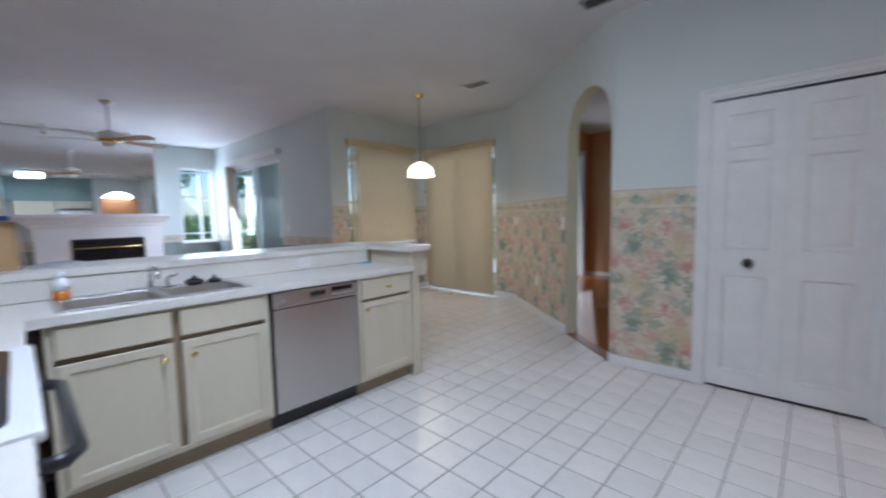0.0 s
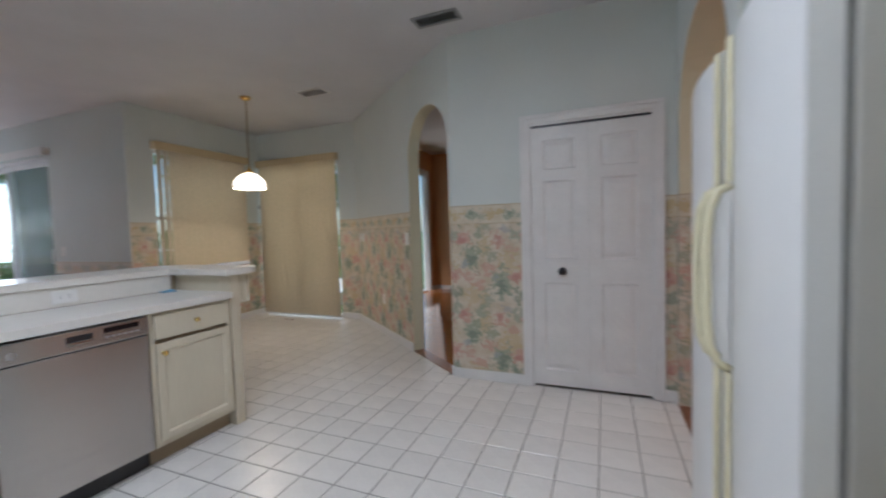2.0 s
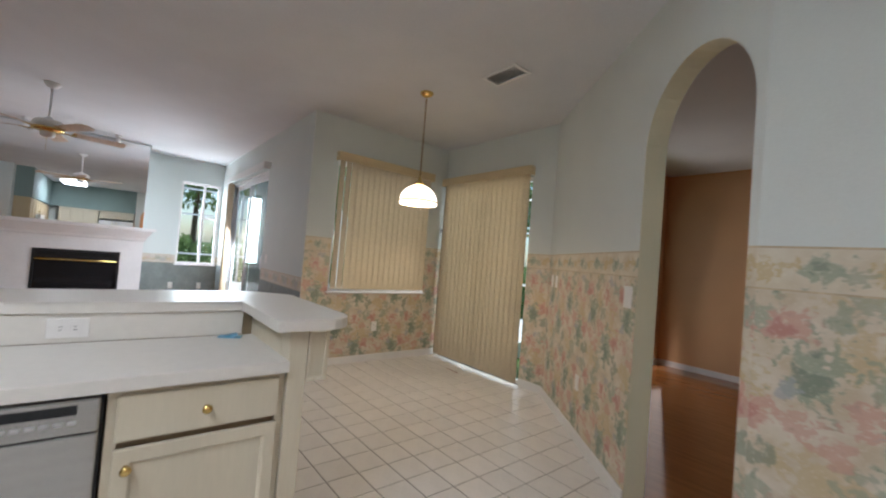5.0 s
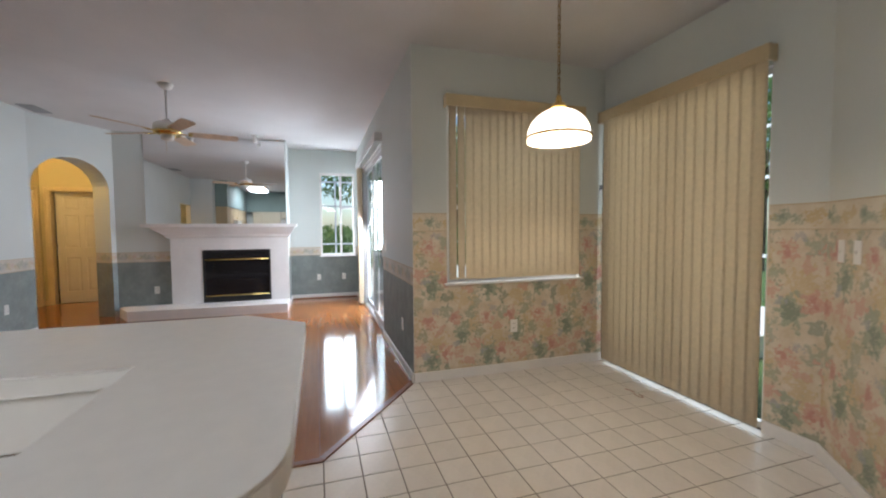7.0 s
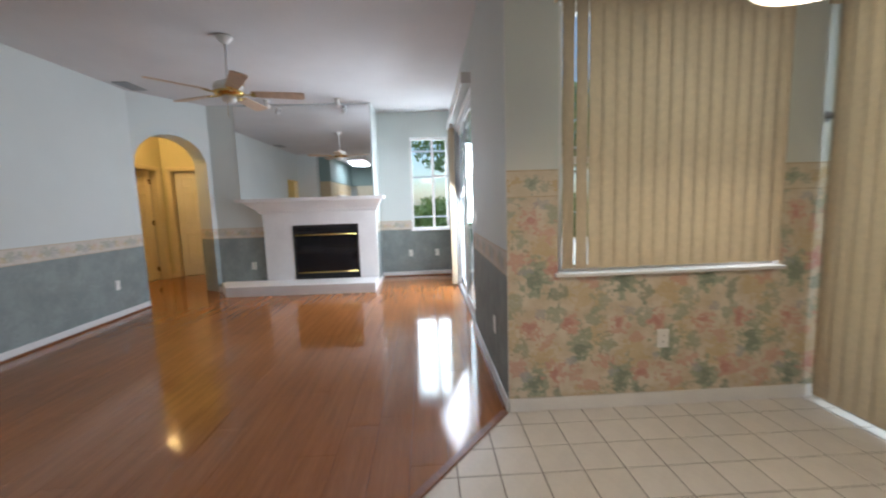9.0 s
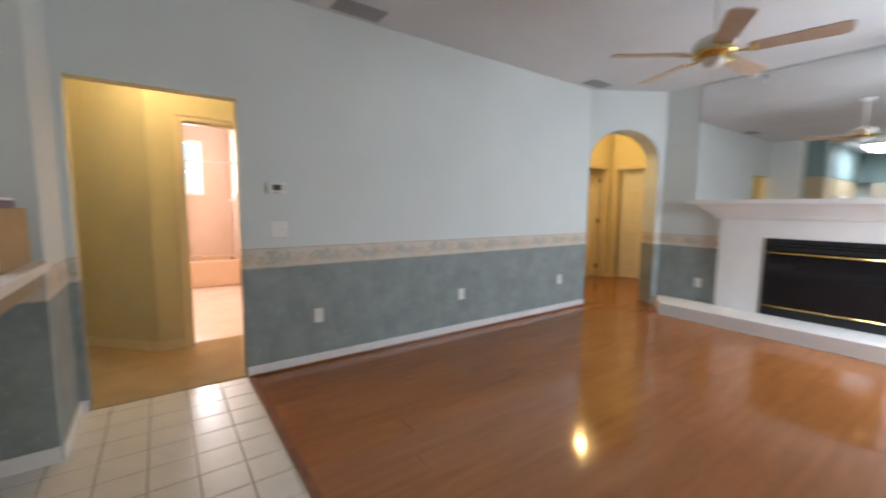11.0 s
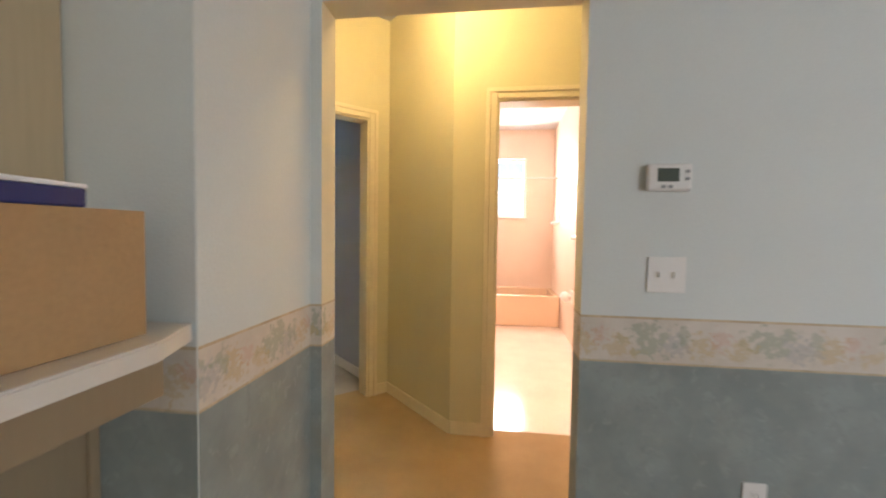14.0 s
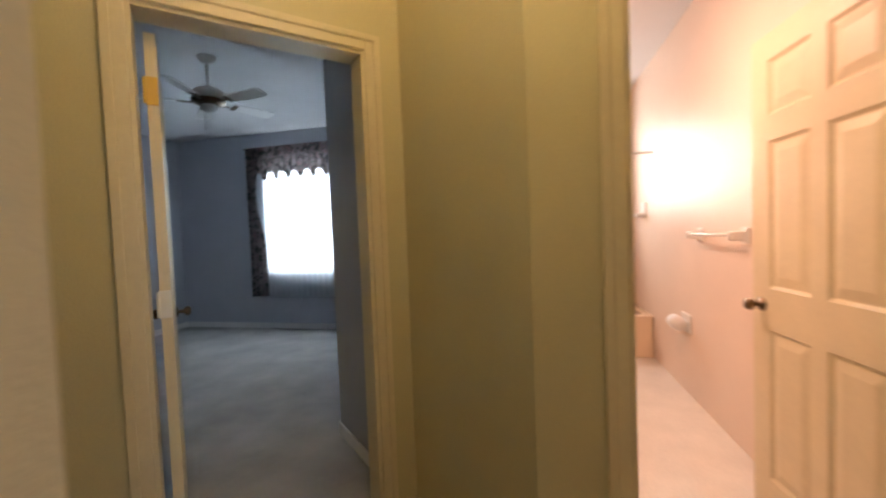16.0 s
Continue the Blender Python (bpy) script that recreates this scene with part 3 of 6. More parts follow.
KSOUTH_A = Run((-2.825, -0.515), (-2.54, -0.515))
KSOUTH = Run((-2.54, -0.515), (1.40, -0.515))
KEAST = Run((1.40, -0.515), (1.40, 2.02))
RETURN = Run((1.40, 2.02), (0.80, 2.02))
EAST = Run((0.80, 2.02), (0.80, 3.36))

P0, P1, DOORH = 0.80 - 0.665, 0.80 + 0.20, 2.04
wall("wall_pantry", PANTRY, KIT, [(P0, P1, 0, DOORH, 0)], e0=T, label="pale green wall with a floral papered dado")
wall("wall_diagonal", DIAG, KIT, [(0.05, 0.86, 0, 2.40, 0.40)], e1=T, reveal=CREAMWALL, back=ORANGE, label="slanting papered wall with an arched opening")
NB0, NB1 = 0.30, 1.74
wall("wall_nook_north", NOOKN, KIT, [(NB0, NB1, 0, 2.3, 0)], e1=T, reveal=TRIM, label="papered breakfast nook wall with a sliding door")
wall("wall_nook_west", NOOKW, KIT, [(0.28, 1.62, 0.845, 2.34, 0)], e1=-0.002, reveal=TRIM, label="papered breakfast nook wall with a window")
SL0, SL1 = 1.60, 3.85
wall("wall_family_north", FAMN, FAM, [(SL0, SL1, 0, 2.36, 0)], e0=-0.002, e1=T, reveal=TRIM, label="pale blue family room wall with a sliding glass door")
wall("wall_family_west", FAMW, FAM, [(0.04, 0.70, 0.82, 2.40, 0)], e1=T, reveal=TRIM, label="pale blue wall with a window")
wall("wall_breast_side", BREASTN, FAM, label="side of the chimney breast", e1=-0.002)
wall("wall_breast", BREAST, FAM, thick=0.3, e0=-0.002, e1=0.05, label="pale chimney breast wall with a green dado")
wall("wall_arch", ARCHW, FAM, [(0.07, ARCHW.length - 0.015, 0, 2.34, 0.42)], e1=T, thick=0.32, papered_reveal=True, reveal=BLUE, back=YELLOW, label="slanting wall with an arched opening to a yellow hall")
OP0, OP1 = -3.775 + 7.92, -2.868 + 7.92
wall("wall_south", SOUTH, FAM, [(OP0, OP1, 0, 2.057, 0)], e1=T, back=YELLOW, reveal=CREAMWALL, papered_reveal=True, label="long pale blue wall with a green dado and a border")
wall("wall_column", COLUMN, FAM, e1=-0.002, thick=0.2, label="short pale blue wall end with a green dado")
wall("wall_kitchen_south_end", KSOUTH_A, FAM, e0=-0.002, label="short wall with a green dado beside the bar")
wall("wall_kitchen_south", KSOUTH, [(1.345, SPLASH), (CEIL, MINT)], e1=T, skirting=False, label="kitchen wall with a beige splashback behind the cooker")
wall("wall_kitchen_east", KEAST, PAINT, e1=T, skirting=False, label="pale green kitchen wall behind the refrigerator")
wall("wall_return", RETURN, PAINT, e1=-0.002, thick=0.08, skirting=False, label="pale green wall end beside the refrigerator")
wall("wall_east", EAST, KIT, [(0.15, 1.28, 0, 2.40, 0.5)], thick=0.2, e0=-0.002, e1=-0.003, reveal=CREAMWALL, papered_reveal=True, back=ORANGE, label="papered wall with an arched opening")

# pantry inside
for run in (Run((0.84, 4.15), (-0.25, 4.15)), Run((-0.25, 4.1), (-0.25, 3.48)), Run((0.84, 3.48), (0.84, 4.15))):
    wall("wall_pantry_inner", run, PAINT, thick=0.05, skirting=False, label="plain pantry wall")

# rooms seen through the arches, with terracotta walls
OR = [(CEIL, ORANGE)]
DIN_N = Run((0.9, 8.0), (-3.0, 8.0))
DIN_W = Run((-3.0, 8.0), (-3.0, 5.16))
wall("wall_dining_north", DIN_N, OR, e1=T, label="terracotta painted wall")
wall("wall_dining_west", DIN_W, OR, [(0.30, 1.95, 0.0, 2.40, 0)], e1=0, reveal=TRIM, label="terracotta painted wall with a tall window")
wall("wall_dining_east", Run((0.9, 4.2), (0.9, 8.0)), OR, e1=T, label="terracotta painted wall")
wall("wall_entry_east", Run((3.4, 1.2), (3.4, 5.0)), OR, e1=T, e0=T, label="terracotta painted wall")
wall("wall_entry_north", Run((3.4, 5.0), (1.01, 5.0)), OR, label="terracotta painted wall")
wall("wall_entry_south", Run((1.01, 2.13), (3.4, 2.13)), OR, label="terracotta painted wall")

# hall, bathroom, bedroom
YEL = [(CEIL, YELLOW)]
HALLW = Run((-4.72, -1.19), (-4.72, -2.12))
BATHN = Run((-4.72, -2.12), (-3.228, -2.12))
HDIAG = Run((-3.228, -2.12), (-2.675, -2.69))
BEDW = Run((-2.675, -2.69), (-1.175, -1.19))
BD0, BD1 = -4.25 + 4.72, -3.483 + 4.72
wall("wall_hall_west", HALLW, YEL, e1=T, skirt_mat=HALLTRIM, label="yellow painted hall wall")
wall("wall_bath_front", BATHN, YEL, [(BD0, BD1, 0, 2.045, 0)], e1=-0.002, back=BATHWALL, skirt_mat=HALLTRIM, label="yellow painted hall wall with the bathroom doorway")
wall("wall_hall_diagonal", HDIAG, YEL, e1=T, skirt_mat=HALLTRIM, label="slanting yellow hall wall")
BE0, BE1 = 0.165, 0.975
wall("wall_bedroom_front", BEDW, YEL, [(BE0, BE1, 0, 2.08, 0)], e1=0.2, back=BEDWALL, skirt_mat=HALLTRIM, label="slanting yellow hall wall with the bedroom doorway")
casing(BATHN, BD0, BD1, 2.045, "casing_bath", HALLTRIM)
casing(BEDW, BE0, BE1, 2.08, "casing_bedroom", HALLTRIM)
BATH = [(CEIL, BATHWALL)]
wall("wall_bath_west", Run((-4.36, -2.24), (-4.36, -5.95)), BATH, e1=T, skirting=False, label="glossy peach bathroom wall")
BATHS = Run((-4.36, -5.95), (-2.95, -5.95))
wall("wall_bath_south", BATHS, BATH, [(0.42, 0.90, 1.50, 2.39, 0)], e1=T, reveal=TRIM, label="peach bathroom wall with a small window")
wall("wall_bath_east", Run((-2.95, -5.95), (-2.95, -2.6)), BATH, label="peach bathroom wall")
BEDP = [(CEIL, BEDWALL)]
wall("wall_bedroom_slant", Run((-2.47, -2.84), (-1.97, -3.31)), BEDP, e1=-0.002, label="slanting blue-grey bedroom wall")
wall("wall_bedroom_west", Run((-1.97, -3.31), (-1.97, -6.05)), BEDP, e0=-0.002, e1=T, label="blue-grey bedroom wall")
BEDS = Run((-1.97, -6.05), (2.0, -6.05))
wall("wall_bedroom_south", BEDS, BEDP, [(1.24, 2.42, 0.86, 2.42, 0)], e1=T, reveal=TRIM, label="blue-grey bedroom wall with a window")
wall("wall_bedroom_east", Run((2.0, -6.05), (2.0, -0.8)), BEDP, e1=T, label="blue-grey bedroom wall")
wall("wall_bedroom_north", Run((2.0, -1.35), (-1.05, -1.35)), BEDP, label="blue-grey bedroom wall")

# far hall beyond the arch
FHW, FHS = Run((-10.35, 0.45), (-10.35, -2.24)), Run((-10.35, -2.24), (-7.72, -2.24))
wall("wall_far_hall_west", FHW, YEL, [(1.79, 2.57, 0, 2.045, 0)], e1=T, skirt_mat=HALLTRIM, label="yellow hall wall with a doorway")
wall("wall_far_hall_south", FHS, YEL, [(0.15, 0.92, 0, 2.045, 0)], e1=T, skirt_mat=HALLTRIM, label="yellow hall wall with a doorway")
wall("wall_far_hall_east", Run((-7.72, -2.24), (-7.72, -1.36)), YEL, skirt_mat=HALLTRIM, label="yellow hall wall")
wall("wall_far_hall_north", Run((-8.85, -0.05), (-10.35, -0.05)), YEL, skirt_mat=HALLTRIM, label="yellow hall wall")

bm = bmesh.new()
slab(bm, [(-11.6, -8.3), (5.2, -8.3), (5.2, 8.9), (-3.3, 8.9), (-3.3, 5.4), (-5.05, 5.4), (-5.05, 3.5), (-9.8, 3.5), (-9.8, 1.6), (-11.6, 1.6)], CEIL, CEIL + 0.12)
tagged(part("ceiling", bm, CEILING), "flat white textured ceiling", "ceiling", kind="structure")
# added outer shell, a light block so that no daylight leaks in behind the rooms
SHELLM = mat("stucco", (0.6, 0.58, 0.54), 0.9, vary=0.05, scale=3, fine=60, bump=0.05)
bm = bmesh.new()
for x0, x1, y0, y1 in ((3.6, 3.7, -6.5, 8.3), (-3.2, 3.7, 8.2, 8.3), (-11.4, -11.3, -4.6, 1.5), (-11.4, -4.8, -4.7, -4.6), (2.15, 3.7, -6.4, -6.3), (-4.85, -4.75, -6.2, -2.2)):
    box(bm, x0, x1, y0, y1, 0, CEIL)
tagged(part("light_block_shell", bm, SHELLM), "added shell that blocks daylight behind the rooms", "wall", kind="structure")

# floors
bm = bmesh.new()
slab(bm, [(-11.6, -8.3), (5.2, -8.3), (5.2, 8.9), (-3.3, 8.9), (-3.3, 5.22), (-4.88, 5.22), (-4.88, 3.285), (-9.63, 3.285), (-9.63, 1.6), (-11.6, 1.6)], -0.2, -0.0025)
tagged(part("floor", bm, GROUT), "grey grout bed under the floor tiles", "floor", kind="structure")


def sheet(name, pts, z, material, label):
    b = bmesh.new()
    slab(b, pts, -0.011, z)
    return tagged(part(name, b, material), label, "floor", kind="structure")


sheet("carpet_hall", [(-4.8, -2.20), (-4.8, -1.10), (-1.0, -1.10), (-1.0, -1.3), (-2.59, -2.81), (-3.228, -2.20)], 0.006, CARPET, "worn tan hall carpet")
sheet("carpet_bedroom", [(-2.60, -2.82), (-1.02, -1.31), (2.05, -1.31), (2.05, -6.15), (-2.6, -6.15)], 0.005, GREYCARPET, "grey bedroom carpet")
sheet("floor_bathroom", [(-4.45, -6.05), (-2.9, -6.05), (-2.9, -2.21), (-4.45, -2.21)], 0.003, BATHFLOOR, "pale glossy bathroom floor")
sheet("floor_dining", [(-0.90, 3.44), (-2.97, 5.14), (-3.1, 8.1), (0.99, 8.1), (0.99, 4.2), (-0.80, 3.44)], 0.004, WOOD, "red-brown laminate floor beyond the arch")
sheet("floor_entry", [(0.81, 2.05), (0.81, 3.34), (0.99, 5.1), (3.5, 5.1), (3.5, 2.05)], 0.004, WOOD, "red-brown laminate floor beyond the arch")
sheet("floor_far_hall", [(-10.45, -2.30), (-7.6, -2.30), (-7.6, -1.14), (-8.0, -1.08), (-8.85, -0.56), (-8.85, 0.05), (-10.45, 0.05)], 0.004, WOOD, "red-brown laminate hall floor")
sheet("floor_far_rooms", [(-11.4, -4.6), (-7.6, -4.6), (-7.6, -2.31), (-10.46, -2.31), (-10.46, 0.4), (-11.4, 0.4)], 0.003, CARPET, "tan carpet in a far room")

# ---- outside ----
bm = bmesh.new()
box(bm, -400, 400, -400, 400, -0.5, -0.3)
tagged(part("ground", bm, GRASS), "lawn round the house", "ground", kind="structure")
bm = bmesh.new()
box(bm, -15.5, -4.9, 3.29, 9.5, -0.29, -0.02)
box(bm, -15.5, -11.65, 0.0, 3.285, -0.29, -0.02)
tagged(part("patio", bm, PATIO), "pale concrete patio", "patio", kind="structure")


def screen_post(a, b, w=0.05):
    bm = bmesh.new()
    a, b = Vector(a), Vector(b)
    if abs((b - a).z) > abs((b - a).x) + abs((b - a).y):
        box(bm, a.x - w / 2, a.x + w / 2, a.y - w / 2, a.y + w / 2, a.z, b.z)
    else:
        box(bm, min(a.x, b.x) - w / 2, max(a.x, b.x) + w / 2, min(a.y, b.y) - w / 2, max(a.y, b.y) + w / 2, a.z - w / 2, a.z + w / 2)
    return bm


cage = empty("pool_enclosure", "white aluminium screen enclosure round the patio", "enclosure")
for x in (-15.3, -13.6, -11.9, -10.2, -8.5, -6.8, -5.1):
    part("post", screen_post((x, 9.2, -0.02), (x, 9.2, 2.9)), CAGE, cage)
for y in (1.2, 3.0, 4.8, 6.6, 8.4):
    part("post", screen_post((-15.3, y, -0.02), (-15.3, y, 2.9)), CAGE, cage)
for z in (0.85, 2.1, 2.9):
    part("rail", screen_post((-15.3, 9.2, z), (-4.6, 9.2, z)), CAGE, cage)
    part("rail", screen_post((-15.3, 0.4, z), (-15.3, 9.2, z)), CAGE, cage)


def clump(name, centre, size, count, leaf=0.09):
    rnd = random.Random(int(centre[0] * 131 + centre[1] * 17))
    verts, faces = [], []
    for _ in range(count):
        while True:
            p = Vector((rnd.uniform(-1, 1), rnd.uniform(-1, 1), rnd.uniform(-1, 1)))
            if 0.35 < p.length < 1.0 + 0.15 * noise.noise(p * 3):
                break
        c = Vector((centre[0] + p.x * size[0], centre[1] + p.y * size[1], centre[2] + p.z * size[2]))
        q = Euler((rnd.uniform(0, 6), rnd.uniform(0, 6), rnd.uniform(0, 6))).to_matrix()
        k, s = len(verts), leaf * rnd.uniform(0.6, 1.4)
        for a, b in ((-1, 0), (0, -0.45), (1, 0), (0, 0.45)):
            verts.append(c + q @ Vector((a * s, b * s, 0)))
        faces.append((k, k + 1, k + 2, k + 3))
    me = bpy.data.meshes.new(name)
    me.from_pydata(verts, [], faces)
    me.materials.append(LEAF)
    return me


def shrub(x, y, r, h):
    ob = empty("hedge_bush", "dense green clipped hedge bush outside", "bush", pose(x, y, -0.3), "bushes outside")
    o = new("crown", clump("crown", (0, 0, h * 0.5), (r, r, h * 0.55), 1500))
    o.parent = ob
    bm = bmesh.new()
    tube(bm, (0, 0, 0), (0, 0, h * 0.5), 0.05, 0.02, 7)
    part("stem", bm, BARK, ob)
    return ob


def tree(x, y, h, r):
    ob = empty("tree", "leafy garden tree with an uneven crown", "tree", pose(x, y, -0.3), "trees outside")
    bm = bmesh.new()
    tube(bm, (0, 0, 0), (0.1, 0.05, h * 0.55), 0.17, 0.09, 9)
    for k in range(6):
        a = k * 1.05
        tube(bm, (0.1, 0.05, h * (0.4 + 0.025 * k)), (0.1 + r * 0.7 * math.cos(a), r * 0.7 * math.sin(a), h * (0.65 + 0.05 * (k % 3))), 0.06, 0.015, 6)
    part("trunk", bm, BARK, ob)
    o = new("crown", clump("crown", (x * 0.01, y * 0.01, h * 0.72), (r, r, h * 0.33), 3800, 0.15))
    o.parent = ob
    return ob


for x, y in ((-17.2, 1.6), (-17.3, 3.2), (-17.2, 4.9), (-17.3, 6.6), (-17.2, 8.2), (-15.6, 10.9), (-13.9, 11.0), (-12.1, 10.9), (-10.4, 11.0), (-8.6, 10.9)):
    shrub(x, y, 0.95, 1.75)
for x, y, h, r in ((-24, 4.5, 8, 3.0), (-23, 10, 7, 2.8), (-18.5, 16, 8, 3.2), (-12, 18, 7, 2.8), (-26, -1, 8, 3.0)):
    tree(x, y, h, r)

# ---- kitchen ----
FX = -1.94          # front of the sink run


def cabinet_front(parent, y0, y1, z0, z1, kind, knob_at, m, material=CAB, metal=BRASS):
    """A framed door or a plain drawer front in a local frame: x along, y out."""
    bm = bmesh.new()
    if kind == "drawer":
        box(bm, y0, y1, 0.001, 0.019, z0, z1, 0.006, m)
        ob = part("drawer_front", bm, material, parent)
    else:
        w = 0.055
        box(bm, y0, y1, 0.001, 0.019, z0, z1, 0.004)
        front = max(bm.faces, key=lambda f: f.calc_center_median().y * 100 + f.calc_area())
        bmesh.ops.inset_region(bm, faces=[front], thickness=w - 0.004)
        bmesh.ops.inset_region(bm, faces=[front], thickness=0.010, depth=-0.004)
        bmesh.ops.inset_region(bm, faces=[front], thickness=0.004, depth=-0.005)
        bm.transform(m)
        ob = part("door", bm, material, parent)
    if knob_at:
        bm = bmesh.new()
        lathe(bm, [(0.009, 0), (0.006, 0.006), (0.006, 0.014), (0.014, 0.020), (0.015, 0.026), (0.009, 0.031), (0.001, 0.032)], m @ pose(knob_at[0], 0.018, knob_at[1], -90), 12)
        part("knob", bm, metal, ob, "brass knob", True)
    return ob


def base_cabinet(name, label, m, width, fronts, depth=0.56, material=CAB, top=0.848):
    """Local frame: x along the front, y out of the front; the body stands behind y = 0."""
    ob = empty(name, label, "cabinet", group="kitchen base cabinets")
    bm = bmesh.new()
    for a, b, c, d in ((0, width, -depth, -0.012), ):
        box(bm, a, b, c, d, 0.10, top, 0, m)
    part("body", bm, CABDARK, ob)
    bm = bmesh.new()
    w = 0.028
    for a, b, c, d in ((0, w, 0.10, top), (width - w, width, 0.10, top), (w, width - w, 0.10, 0.125), (w, width - w, top - 0.02, top)):
        box(bm, a, b, -0.0118, 0, c, d, 0, m)
    part("face_frame", bm, material, ob)
    # kickboard shares the shade-darkened panelling colour
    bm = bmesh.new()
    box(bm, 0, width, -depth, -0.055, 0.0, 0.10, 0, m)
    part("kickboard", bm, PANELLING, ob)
    for f in fronts:
        cabinet_front(ob, *f, m, material)
    return ob


def west_front(y):
    """Front frame of the sink run, which faces east: x runs south along the front."""
    return on_wall((FX, y), (0, -1))


base_cabinet("sink_cabinet", "cream two-door sink base cabinet with brass knobs", west_front(0.985), 0.925, [
    (0.03, 0.445, 0.70, 0.832, "drawer", None), (0.03, 0.445, 0.13, 0.675, "door", (0.40, 0.60)),
    (0.48, 0.895, 0.70, 0.832, "drawer", None), (0.48, 0.895, 0.13, 0.675, "door", (0.525, 0.60))])
base_cabinet("end_cabinet", "cream narrow base cabinet with one drawer and door", west_front(2.103), 0.50, [
    (0.02, 0.478, 0.695, 0.832, "drawer", (0.25, 0.765)), (0.02, 0.478, 0.13, 0.675, "door", (0.445, 0.62))])
base_cabinet("corner_filler", "cream corner cabinet side beside the cooker", on_wall((-1.92, -0.02), (1, 0)), 0.50, [], 0.48)
base_cabinet("cooker_side_cabinet", "cream base cabinet beside the cooker", on_wall((-0.645, -0.02), (1, 0)), 0.9, [
    (0.02, 0.44, 0.695, 0.832, "drawer", (0.23, 0.765)), (0.02, 0.44, 0.13, 0.675, "door", (0.40, 0.62)),
    (0.46, 0.88, 0.695, 0.832, "drawer", (0.67, 0.765)), (0.46, 0.88, 0.13, 0.675, "door", (0.50, 0.62))], 0.48)
base_cabinet("drawer_cabinet", "cream base cabinet with drawers and brass pulls", on_wall((0.80, 0.47), (0, 1)), 0.57, [
    (0.02, 0.55, 0.695, 0.832, "drawer", (0.285, 0.765)), (0.02, 0.55, 0.45, 0.68, "drawer", (0.285, 0.60)), (0.02, 0.55, 0.13, 0.435, "drawer", (0.285, 0.30))])
base_cabinet("drawer_cabinet", "cream base cabinet with a drawer and doors", on_wall((0.80, -0.48), (0, 1)), 0.945, [
    (0.02, 0.46, 0.695, 0.832, "drawer", (0.24, 0.765)), (0.02, 0.46, 0.13, 0.675, "door", (0.42, 0.62)),
    (0.48, 0.925, 0.695, 0.832, "drawer", (0.70, 0.765)), (0.48, 0.925, 0.13, 0.675, "door", (0.52, 0.62))])


def dishwasher():
    m = west_front(1.60) @ Matrix.Diagonal((1, 1, 0.972, 1))
    ob = empty("dishwasher", "brushed stainless steel dishwasher with a black toe panel", "dishwasher")
    bm = bmesh.new()
    box(bm, 0.004, 0.609, -0.55, -0.03, 0.10, 0.868, 0, m)
    part("tub", bm, BLACK, ob)
    bm = bmesh.new()
    box(bm, 0.012, 0.601, -0.03, 0.022, 0.115, 0.762, 0.006, m)
    part("door", bm, STEEL, ob)
    bm = bmesh.new()
    box(bm, 0.012, 0.601, -0.03, 0.026, 0.766, 0.864, 0.006, m)
    top = part("control_panel", bm, STEEL, ob)
    bm = bmesh.new()
    box(bm, 0.06, 0.215, 0.0262, 0.0275, 0.822, 0.848, 0, m)
    part("display", bm, BLACKGLASS, top)
    for k in range(6):
        bm = bmesh.new()
        box(bm, 0.06 + 0.027 * k, 0.078 + 0.027 * k, 0.0262, 0.030, 0.795, 0.806, 0.002, m)
        part("button", bm, SINKSTEEL, top)
    bm = bmesh.new()
    box(bm, 0.262, 0.362, 0.0262, 0.0272, 0.792, 0.838, 0, m)
    part("handle_recess", bm, BLACK, top)
    bm = bmesh.new()
    box(bm, 0.262, 0.362, 0.0262, 0.036, 0.796, 0.812, 0.004, m)
    part("handle", bm, CHROME, top)
    bm = bmesh.new()
    lathe(bm, [(0.016, 0), (0.016, 0.004), (0.001, 0.005)], m @ pose(0.545, 0.026, 0.808, -90), 16)
    part("badge", bm, SINKSTEEL, top)
    bm = bmesh.new()
    box(bm, 0.004, 0.609, -0.40, -0.055, 0.0, 0.10, 0, m)
    part("toe_panel", bm, BLACK, ob)


dishwasher()

# end post, hanging apron box and knee wall of the bar
bm = bmesh.new()
box(bm, -2.02, -1.925, 2.106, 2.175, 0, 0.999, 0.004)
post = part("end_post", bm, CAB)
bm = bmesh.new()
box(bm, -2.56, -2.022, 2.106, 2.145, 0, 0.999, 0.003)
endp = part("end_panel", bm, CAB)
apron = empty("apron_box", "cream framed box hanging under the bar end", "bracket")
bm = bmesh.new()
box(bm, -2.44, -1.94, 2.177, 2.26, 0.80, 0.999, 0.004)
part("box", bm, CAB, apron)
for x0, x1, z0, z1 in ((-1.939, -1.927, 0.80, 0.815), (-1.939, -1.927, 0.984, 0.998)):
    bm = bmesh.new()
    box(bm, x0, x1, 2.177, 2.26, z0, z1, 0.002)
    part("moulding", bm, CAB, apron)
for y0, y1 in ((2.177, 2.192), (2.245, 2.26)):
    bm = bmesh.new()
    box(bm, -1.939, -1.927, y0, y1, 0.8155, 0.9835, 0.002)
    part("moulding", bm, CAB, apron)
knee = empty("bar_knee_wall", "beige panelled half wall under the raised bar", "half wall", kind="structure")
post.parent = endp.parent = knee
# panelling, battens and apron carry shade in their base colour
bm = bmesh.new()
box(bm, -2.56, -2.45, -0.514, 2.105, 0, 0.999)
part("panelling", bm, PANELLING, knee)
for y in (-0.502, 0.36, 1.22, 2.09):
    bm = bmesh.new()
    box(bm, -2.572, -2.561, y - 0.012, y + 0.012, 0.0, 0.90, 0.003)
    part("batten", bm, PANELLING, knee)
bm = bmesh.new()
